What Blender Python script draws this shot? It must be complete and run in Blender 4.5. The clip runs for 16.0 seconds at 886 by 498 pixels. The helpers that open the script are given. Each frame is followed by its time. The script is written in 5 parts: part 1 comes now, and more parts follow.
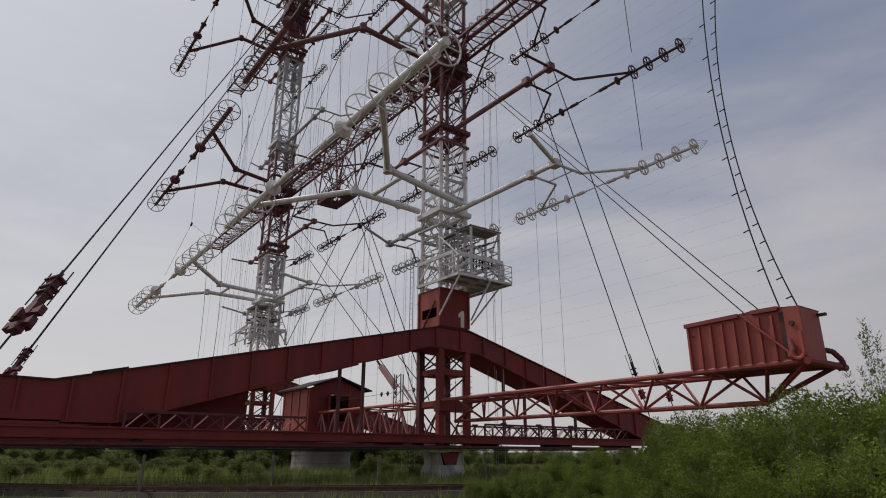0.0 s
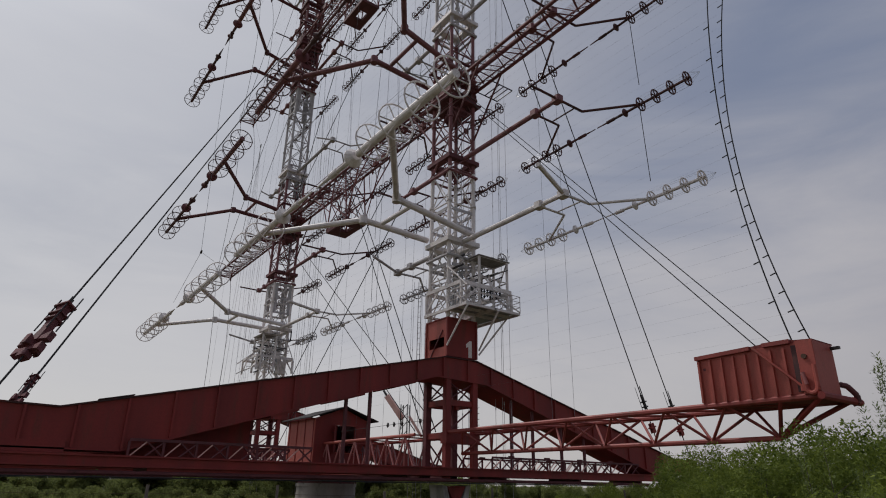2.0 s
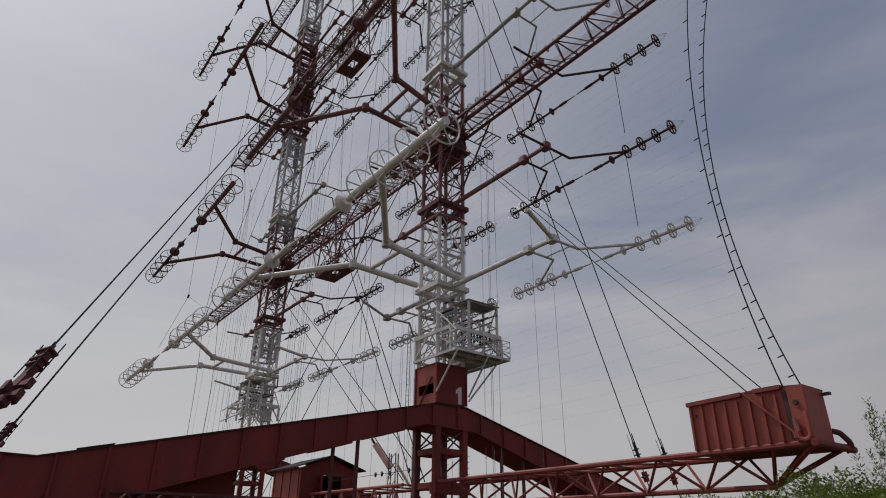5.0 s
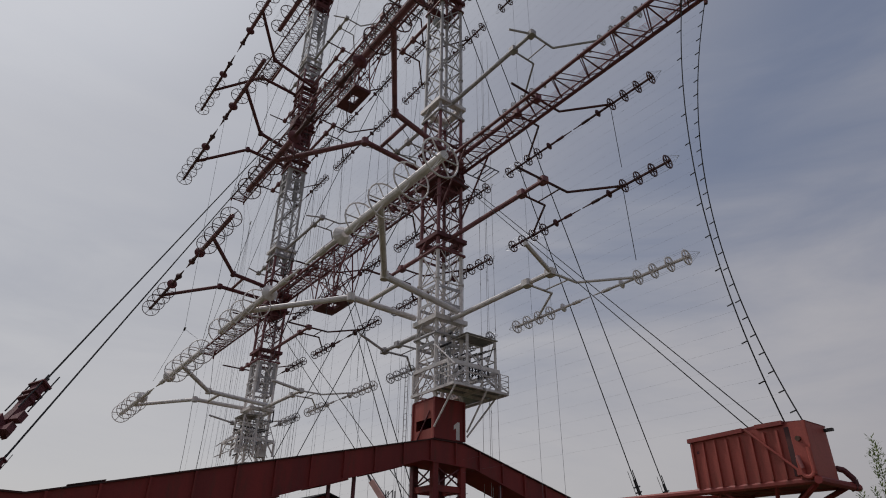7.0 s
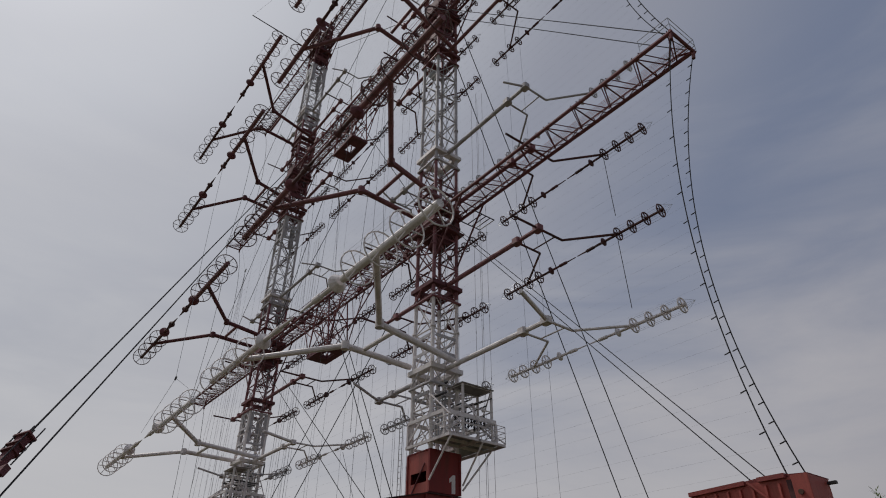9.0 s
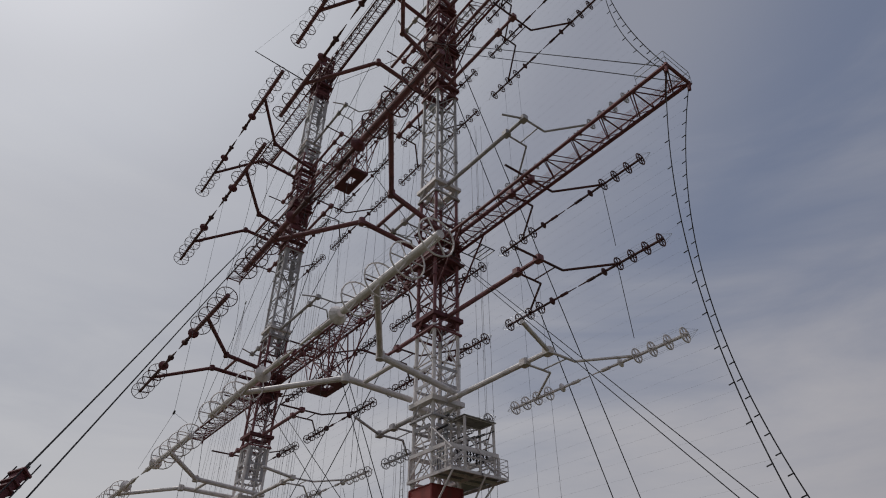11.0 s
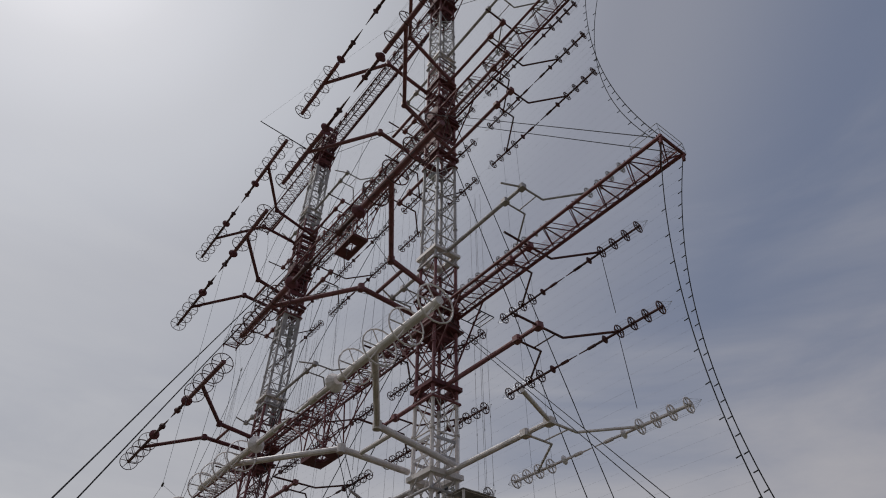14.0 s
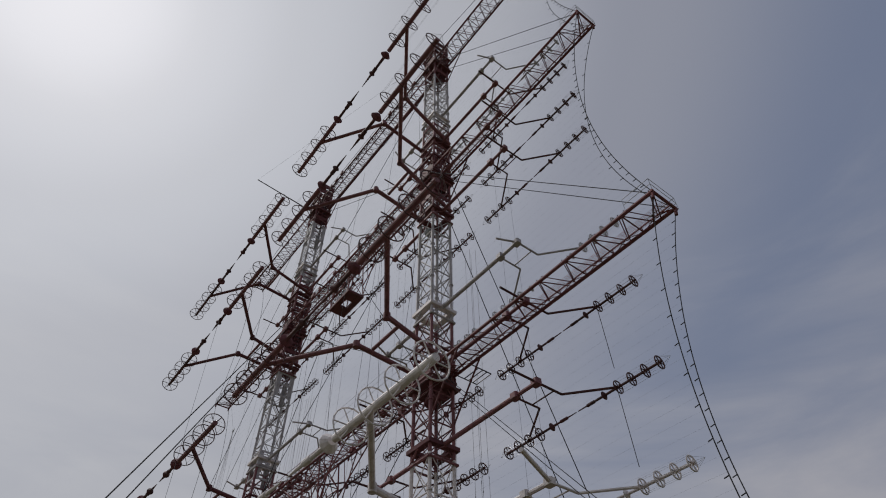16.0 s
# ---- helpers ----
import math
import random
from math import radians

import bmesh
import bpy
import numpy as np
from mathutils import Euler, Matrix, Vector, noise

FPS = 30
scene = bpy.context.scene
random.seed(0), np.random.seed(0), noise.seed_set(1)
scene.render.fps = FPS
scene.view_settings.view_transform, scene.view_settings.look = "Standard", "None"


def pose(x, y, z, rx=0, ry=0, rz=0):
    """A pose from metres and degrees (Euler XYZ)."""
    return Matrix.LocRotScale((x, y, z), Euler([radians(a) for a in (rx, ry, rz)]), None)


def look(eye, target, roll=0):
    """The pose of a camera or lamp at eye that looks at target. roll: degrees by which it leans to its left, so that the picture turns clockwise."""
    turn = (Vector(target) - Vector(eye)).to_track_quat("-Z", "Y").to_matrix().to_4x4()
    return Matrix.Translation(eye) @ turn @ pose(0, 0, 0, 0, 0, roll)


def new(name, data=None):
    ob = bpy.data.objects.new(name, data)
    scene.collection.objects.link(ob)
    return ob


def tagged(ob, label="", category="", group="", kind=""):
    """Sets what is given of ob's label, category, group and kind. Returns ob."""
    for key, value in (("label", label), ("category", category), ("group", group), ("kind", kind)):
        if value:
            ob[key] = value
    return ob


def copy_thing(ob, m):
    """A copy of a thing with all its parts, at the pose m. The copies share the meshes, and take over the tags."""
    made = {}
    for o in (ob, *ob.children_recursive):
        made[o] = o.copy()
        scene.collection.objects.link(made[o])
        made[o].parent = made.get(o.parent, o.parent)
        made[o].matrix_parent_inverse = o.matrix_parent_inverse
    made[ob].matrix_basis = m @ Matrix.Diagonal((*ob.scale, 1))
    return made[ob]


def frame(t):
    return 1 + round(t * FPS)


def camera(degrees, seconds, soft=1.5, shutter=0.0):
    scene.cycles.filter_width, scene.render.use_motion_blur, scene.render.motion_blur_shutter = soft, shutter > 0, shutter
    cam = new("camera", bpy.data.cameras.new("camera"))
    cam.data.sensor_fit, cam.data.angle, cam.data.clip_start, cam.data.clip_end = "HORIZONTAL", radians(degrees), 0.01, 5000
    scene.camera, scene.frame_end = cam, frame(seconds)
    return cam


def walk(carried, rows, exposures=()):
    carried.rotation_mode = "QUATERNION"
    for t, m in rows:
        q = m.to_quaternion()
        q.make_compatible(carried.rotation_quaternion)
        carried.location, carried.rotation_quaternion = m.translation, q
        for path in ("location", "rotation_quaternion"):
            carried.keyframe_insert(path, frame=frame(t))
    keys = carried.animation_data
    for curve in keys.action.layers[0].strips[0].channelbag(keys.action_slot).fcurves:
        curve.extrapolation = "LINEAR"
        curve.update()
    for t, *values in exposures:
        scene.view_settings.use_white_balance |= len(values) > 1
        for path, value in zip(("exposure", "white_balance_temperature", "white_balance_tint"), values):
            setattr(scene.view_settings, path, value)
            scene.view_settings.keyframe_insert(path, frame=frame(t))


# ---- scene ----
cam = camera(71.8, 16.0, soft=1.05)
EYE = (48.98, -23.89, 1.6)
TURNS = [(0.0, 53.33, 18.36, -0.23), (0.5, 53.32, 19.55, -0.39), (1.0, 53.61, 20.59, -0.76), (1.5, 53.99, 20.71, -0.65),
         (2.0, 53.90, 21.11, -0.89), (2.5, 53.76, 21.75, -0.90), (3.0, 53.47, 22.37, -1.02), (3.5, 53.16, 23.03, -1.15),
         (4.0, 53.01, 23.78, -0.98), (6.5, 52.89, 27.59, -0.55), (7.0, 52.75, 28.38, -0.68), (7.5, 52.61, 29.31, -0.82),
         (8.0, 52.37, 30.81, -0.94), (8.5, 52.36, 31.89, -0.69), (9.0, 52.36, 32.86, -0.51), (11.5, 52.64, 36.60, -0.23),
         (12.0, 52.65, 37.62, -0.23), (12.5, 52.70, 38.55, -0.19), (13.0, 52.61, 39.45, -0.26), (13.5, 52.69, 40.73, -0.26),
         (14.0, 52.38, 41.95, -0.41), (14.5, 52.12, 43.13, -0.37), (15.0, 52.04, 44.26, -0.48), (15.5, 52.51, 45.96, 0.04),
         (16.0, 52.43, 47.16, 0.21)]
walk(cam, [(t, pose(*EYE, 90 + p, r, y)) for t, y, p, r in TURNS],
     exposures=[(0.0, 0.16), (1.0, 0.10), (2.5, 0.04), (4.0, -0.02), (7.0, -0.08), (9.0, -0.11), (16.0, -0.13)])

# ---------------------------------------------------------------- light
SUN_EL = radians(56)
SUN_DIR = Vector((-0.93 * math.cos(SUN_EL), -0.368 * math.cos(SUN_EL), math.sin(SUN_EL))).normalized()
world = bpy.data.worlds.new("sky")
scene.world = world
world.use_nodes = True
wn, wl = world.node_tree.nodes, world.node_tree.links
wn.clear()
w_out, w_bg = wn.new("ShaderNodeOutputWorld"), wn.new("ShaderNodeBackground")
sky = wn.new("ShaderNodeTexSky")
sky.sky_type, sky.sun_disc = "NISHITA", False
sky.sun_elevation = SUN_EL
sky.sun_rotation = math.atan2(SUN_DIR.x, SUN_DIR.y)
sky.altitude, sky.air_density, sky.dust_density, sky.ozone_density = 100, 1.0, 2.0, 1.5
w_co = wn.new("ShaderNodeTexCoord")


def sky_node(kind, **values):
    node = wn.new(kind)
    for key, value in values.items():
        node.inputs[key].default_value = value
    return node


def sky_ramp(stops):
    node = wn.new("ShaderNodeValToRGB")
    e = node.color_ramp.elements
    e[0].position, e[0].color = stops[0][0], (*stops[0][1], 1)
    e[1].position, e[1].color = stops[-1][0], (*stops[-1][1], 1)
    node.color_ramp.interpolation = "EASE"
    for p, c in stops[1:-1]:
        e.new(p).color = (*c, 1)
    return node


# how near to the sun, and how high
w_dot = wn.new("ShaderNodeVectorMath")
w_dot.operation = "DOT_PRODUCT"
w_dot.inputs[1].default_value = SUN_DIR
wl.new(w_co.outputs["Generated"], w_dot.inputs[0])
w_xyz = wn.new("ShaderNodeSeparateXYZ")
wl.new(w_co.outputs["Generated"], w_xyz.inputs[0])
# hazy high sky and pale haze over the horizon, both brighter towards the sun
w_high = sky_ramp([(0.0, (0.122, 0.155, 0.252)), (0.45, (0.176, 0.206, 0.293)), (0.70, (0.300, 0.310, 0.362)), (0.88, (0.474, 0.482, 0.52)), (0.955, (0.56, 0.578, 0.622)), (0.985, (0.605, 0.63, 0.685)), (1.0, (0.70, 0.73, 0.80))])
w_low = sky_ramp([(0.0, (0.39, 0.365, 0.375)), (0.30, (0.48, 0.457, 0.462)), (0.60, (0.535, 0.518, 0.522)), (0.85, (0.592, 0.588, 0.592)), (1.0, (0.8, 0.8, 0.8))])
# thin streaks of cirrus
w_map = sky_node("ShaderNodeMapping", Scale=(1.1, 1.1, 4.5), Rotation=(0.30, 0.22, 0.4))
w_noise = sky_node("ShaderNodeTexNoise", Scale=1.9, Detail=7.0, Roughness=0.56, Distortion=0.4)
wl.new(w_co.outputs["Generated"], w_map.inputs["Vector"])
wl.new(w_map.outputs["Vector"], w_noise.inputs["Vector"])
w_shift = sky_node("ShaderNodeMapRange", **{"From Min": 0.3, "From Max": 0.7, "To Min": 0.125, "To Max": -0.125})
wl.new(w_noise.outputs["Fac"], w_shift.inputs["Value"])
w_sum = wn.new("ShaderNodeMath")
w_sum.operation = "ADD"
wl.new(w_xyz.outputs["Z"], w_sum.inputs[0])
wl.new(w_shift.outputs["Result"], w_sum.inputs[1])
w_up = sky_node("ShaderNodeMapRange", **{"From Min": 0.08, "From Max": 0.72})
w_up.interpolation_type = "SMOOTHSTEP"
wl.new(w_sum.outputs["Value"], w_up.inputs["Value"])
w_haze = wn.new("ShaderNodeMix")
w_haze.data_type = "RGBA"
for node in (w_high, w_low):
    wl.new(w_dot.outputs["Value"], node.inputs["Fac"])
wl.new(w_up.outputs["Result"], w_haze.inputs["Factor"])
wl.new(w_low.outputs["Color"], w_haze.inputs["A"])
wl.new(w_high.outputs["Color"], w_haze.inputs["B"])
w_gain = wn.new("ShaderNodeVectorMath")
w_gain.operation = "SCALE"
w_gain.inputs["Scale"].default_value = 10.0
wl.new(w_haze.outputs["Result"], w_gain.inputs[0])
w_mix = sky_node("ShaderNodeMix")
w_mix.data_type = "RGBA"
w_mix.inputs["Factor"].default_value = 0.88
wl.new(sky.outputs["Color"], w_mix.inputs["A"])
wl.new(w_gain.outputs["Vector"], w_mix.inputs["B"])
wl.new(w_mix.outputs["Result"], w_bg.inputs["Color"])
w_bg.inputs["Strength"].default_value = 0.1
wl.new(w_bg.outputs["Background"], w_out.inputs["Surface"])

sun = new("sun", bpy.data.lights.new("sun", "SUN"))
sun.data.energy, sun.data.angle, sun.data.color = 2.0, radians(3.0), (1.0, 0.955, 0.91)
sun.matrix_world = look(SUN_DIR * 200, (0, 0, 0))


# ---------------------------------------------------------------- materials
def material(name, colors, rough=0.6, metal=0.0, scale=1.5, fine=18.0, bump=0.15, rust=None, rust_amount=0.5, streak=False):
    """Two colours mixed by broad noise, fine grain on top, and a third colour (rust, dirt) in patches."""
    m = bpy.data.materials.new(name)
    m.use_nodes = True
    n, l = m.node_tree.nodes, m.node_tree.links
    b = n["Principled BSDF"]
    co = n.new("ShaderNodeTexCoord")
    mp = n.new("ShaderNodeMapping")
    if streak:
        mp.inputs["Scale"].default_value = (1, 1, 0.18)
    l.new(co.outputs["Object"], mp.inputs["Vector"])
    big, small = n.new("ShaderNodeTexNoise"), n.new("ShaderNodeTexNoise")
    big.inputs["Scale"].default_value, big.inputs["Detail"].default_value = scale, 5
    small.inputs["Scale"].default_value, small.inputs["Detail"].default_value = fine, 4
    l.new(mp.outputs["Vector"], big.inputs["Vector"])
    l.new(co.outputs["Object"], small.inputs["Vector"])
    ramp = n.new("ShaderNodeMapRange")
    ramp.inputs["From Min"].default_value, ramp.inputs["From Max"].default_value = 0.35, 0.65
    l.new(big.outputs["Fac"], ramp.inputs["Value"])
    mix = n.new("ShaderNodeMix")
    mix.data_type = "RGBA"
    mix.inputs["A"].default_value, mix.inputs["B"].default_value = (*colors[0], 1), (*colors[1], 1)
    l.new(ramp.outputs["Result"], mix.inputs["Factor"])
    out = mix.outputs["Result"]
    if rust:
        patch = n.new("ShaderNodeTexNoise")
        patch.inputs["Scale"].default_value, patch.inputs["Detail"].default_value, patch.inputs["Roughness"].default_value = scale * 2.3, 8, 0.7
        l.new(mp.outputs["Vector"], patch.inputs["Vector"])
        pr = n.new("ShaderNodeMapRange")
        pr.inputs["From Min"].default_value, pr.inputs["From Max"].default_value = 0.52, 0.68
        pr.inputs["To Max"].default_value = rust_amount
        l.new(patch.outputs["Fac"], pr.inputs["Value"])
        rm = n.new("ShaderNodeMix")
        rm.data_type = "RGBA"
        rm.inputs["B"].default_value = (*rust, 1)
        l.new(out, rm.inputs["A"])
        l.new(pr.outputs["Result"], rm.inputs["Factor"])
        out = rm.outputs["Result"]
    grain = n.new("ShaderNodeMix")
    grain.data_type, grain.blend_type = "RGBA", "MULTIPLY"
    gr = n.new("ShaderNodeMapRange")
    gr.inputs["To Min"].default_value, gr.inputs["To Max"].default_value = 0.72, 1.2
    l.new(small.outputs["Fac"], gr.inputs["Value"])
    grain.inputs["Factor"].default_value = 1.0
    l.new(out, grain.inputs["A"])
    l.new(gr.outputs["Result"], grain.inputs["B"])
    l.new(grain.outputs["Result"], b.inputs["Base Color"])
    b.inputs["Roughness"].default_value, b.inputs["Metallic"].default_value = rough, metal
    if bump:
        bp = n.new("ShaderNodeBump")
        bp.inputs["Strength"].default_value, bp.inputs["Distance"].default_value = bump, 0.02
        l.new(small.outputs["Fac"], bp.inputs["Height"])
        l.new(bp.outputs["Normal"], b.inputs["Normal"])
    return m


def leaf_material(name, dark, light):
    m = bpy.data.materials.new(name)
    m.use_nodes = True
    n, l = m.node_tree.nodes, m.node_tree.links
    b = n["Principled BSDF"]
    geo = n.new("ShaderNodeNewGeometry")
    mix = n.new("ShaderNodeMix")
    mix.data_type = "RGBA"
    mix.inputs["A"].default_value, mix.inputs["B"].default_value = (*dark, 1), (*light, 1)
    co, clump, tone = n.new("ShaderNodeTexCoord"), n.new("ShaderNodeTexNoise"), n.new("ShaderNodeMath")
    clump.inputs["Scale"].default_value, clump.inputs["Detail"].default_value = 1.6, 3
    info = n.new("ShaderNodeObjectInfo")
    l.new(co.outputs["Object"], clump.inputs["Vector"])
    spread = n.new("ShaderNodeMapRange")
    spread.inputs["From Min"].default_value, spread.inputs["From Max"].default_value = 0.36, 0.64
    spread.inputs["To Min"].default_value, spread.inputs["To Max"].default_value = 0.0, 0.68
    l.new(clump.outputs["Fac"], spread.inputs["Value"])
    tone.operation, tone.use_clamp = "MULTIPLY_ADD", True
    tone.inputs[1].default_value = 0.2
    l.new(geo.outputs["Random Per Island"], tone.inputs[0])
    l.new(spread.outputs["Result"], tone.inputs[2])
    whole = n.new("ShaderNodeMath")
    whole.operation, whole.use_clamp = "MULTIPLY_ADD", True
    whole.inputs[1].default_value = 0.25
    l.new(info.outputs["Random"], whole.inputs[0])
    l.new(tone.outputs["Value"], whole.inputs[2])
    l.new(whole.outputs["Value"], mix.inputs["Factor"])
    l.new(mix.outputs["Result"], b.inputs["Base Color"])
    b.inputs["Roughness"].default_value = 0.75
    b.inputs["Specular IOR Level"].default_value = 0.25
    tr = n.new("ShaderNodeBsdfTranslucent")
    l.new(mix.outputs["Result"], tr.inputs["Color"])
    ms = n.new("ShaderNodeMixShader")
    ms.inputs["Fac"].default_value = 0.42
    l.new(b.outputs["BSDF"], ms.inputs[1])
    l.new(tr.outputs["BSDF"], ms.inputs[2])
    l.new(ms.outputs["Shader"], n["Material Output"].inputs["Surface"])
    return m


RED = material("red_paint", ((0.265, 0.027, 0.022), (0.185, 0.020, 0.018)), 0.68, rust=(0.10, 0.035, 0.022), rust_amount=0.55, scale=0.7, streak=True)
# Lighter copy of RED; stands for sunlight on front walls and near truss
RED_LIT = material("sunlit_faded_red_paint", ((0.42, 0.085, 0.062), (0.33, 0.060, 0.045)), 0.6, rust=(0.16, 0.05, 0.03), rust_amount=0.6, scale=0.9, streak=True)
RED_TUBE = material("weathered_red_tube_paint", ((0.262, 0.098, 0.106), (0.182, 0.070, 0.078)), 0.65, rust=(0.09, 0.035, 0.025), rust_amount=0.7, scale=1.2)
DARK_RED = material("dark_red_paint", ((0.158, 0.042, 0.048), (0.11, 0.032, 0.037)), 0.75, rust=(0.05, 0.022, 0.017), rust_amount=0.7, scale=1.0)
WHITE = material("white_paint", ((0.84, 0.785, 0.765), (0.66, 0.61, 0.592)), 0.55, rust=(0.30, 0.235, 0.20), rust_amount=0.35, scale=1.0)
# White darkened to grey to imitate backlit steel high on the masts
GREY_WHITE = material("backlit_grey_white_paint", ((0.53, 0.507, 0.516), (0.38, 0.362, 0.369)), 0.65, rust=(0.21, 0.165, 0.15), rust_amount=0.5, scale=1.1)
GREY_STEEL = material("galvanised_steel", ((0.42, 0.43, 0.44), (0.28, 0.29, 0.30)), 0.45, metal=0.6, scale=2.0)
CABLE = material("black_steel_cable", ((0.03, 0.03, 0.032), (0.018, 0.018, 0.02)), 0.85, scale=3.0)
PALE_WIRE = material("pale_feeder_wire", ((0.50, 0.50, 0.51), (0.40, 0.40, 0.41)), 0.6, scale=3.0, bump=0)
WIRE = material("fine_grey_wire", ((0.22, 0.23, 0.25), (0.16, 0.17, 0.19)), 0.6, scale=3.0, bump=0)
CONCRETE = material("pale_concrete", ((0.58, 0.56, 0.53), (0.38, 0.365, 0.34)), 0.9, rust=(0.12, 0.11, 0.10), rust_amount=0.6, scale=0.8, streak=True, bump=0.4)
STAINED = material("stained_concrete", ((0.34, 0.31, 0.275), (0.21, 0.19, 0.168)), 0.9, rust=(0.07, 0.06, 0.05), rust_amount=0.6, scale=0.8, streak=True, bump=0.4)
BALLAST = material("brown_track_ballast", ((0.085, 0.065, 0.046), (0.05, 0.04, 0.03)), 0.95, rust=(0.07, 0.075, 0.035), rust_amount=0.7, scale=1.3, fine=26.0, bump=0.6)
RED_MID = material("worn_red_paint", ((0.34, 0.060, 0.048), (0.25, 0.043, 0.036)), 0.6, rust=(0.12, 0.042, 0.027), rust_amount=0.65, scale=0.9, streak=True)
BLACKISH_RED = material("blackish_red_paint", ((0.115, 0.034, 0.033), (0.055, 0.021, 0.022)), 0.7, rust=(0.16, 0.04, 0.033), rust_amount=0.6, scale=0.5)
ROOF = material("dark_roof_sheet", ((0.04, 0.033, 0.033), (0.025, 0.021, 0.021)), 1.0, scale=1.0)
FLANGE_DIRT = material("soot_stained_red_plate", ((0.075, 0.026, 0.024), (0.04, 0.02, 0.019)), 0.9, rust=(0.15, 0.03, 0.025), rust_amount=0.7, scale=0.6, bump=0.3)
RAIL = material("rusty_rail_steel", ((0.14, 0.07, 0.045), (0.08, 0.045, 0.03)), 0.7, metal=0.3, scale=3.0)
WOOD = material("grey_timber", ((0.20, 0.17, 0.14), (0.12, 0.10, 0.085)), 0.9, scale=2.0, bump=0.4)
BARK = material("bark", ((0.10, 0.08, 0.06), (0.06, 0.05, 0.04)), 0.9, scale=4.0, bump=0.4)
# Pink raised to a sunlit tone for the crane and parapet bars
PINK = material("sunlit_pink_paint", ((0.78, 0.46, 0.41), (0.68, 0.36, 0.31)), 0.6, scale=0.6)
BOOM_RED = material("brown_red_boom_paint", ((0.215, 0.060, 0.066), (0.148, 0.043, 0.048)), 0.7, rust=(0.08, 0.032, 0.024), rust_amount=0.7, scale=1.2)
# Pink of the mesh; on the truss lacing it stands for sunlit bars
PINK_MESH = material("pink_mesh_lit_lacing_paint", ((0.46, 0.17, 0.165), (0.36, 0.125, 0.12)), 0.75, rust=(0.25, 0.11, 0.08), rust_amount=0.5, scale=0.6)
DARK_STEEL = material("dark_steel", ((0.05, 0.045, 0.045), (0.03, 0.028, 0.03)), 0.5, metal=0.4, scale=2.0)
GROUND = material("grassy_soil", ((0.080, 0.083, 0.042), (0.105, 0.100, 0.058)), 0.95, rust=(0.13, 0.11, 0.06), rust_amount=0.6, scale=0.25, fine=6.0, bump=0.5)
LEAF = leaf_material("bush_leaves", (0.040, 0.066, 0.013), (0.195, 0.245, 0.040))
LEAF_FAR = leaf_material("far_leaves", (0.085, 0.115, 0.036), (0.24, 0.27, 0.085))
LEAF_PALE = leaf_material("willow_leaves", (0.09, 0.13, 0.05), (0.18, 0.22, 0.09))
GRASS = leaf_material("grass_blades", (0.095, 0.13, 0.032), (0.25, 0.28, 0.085))


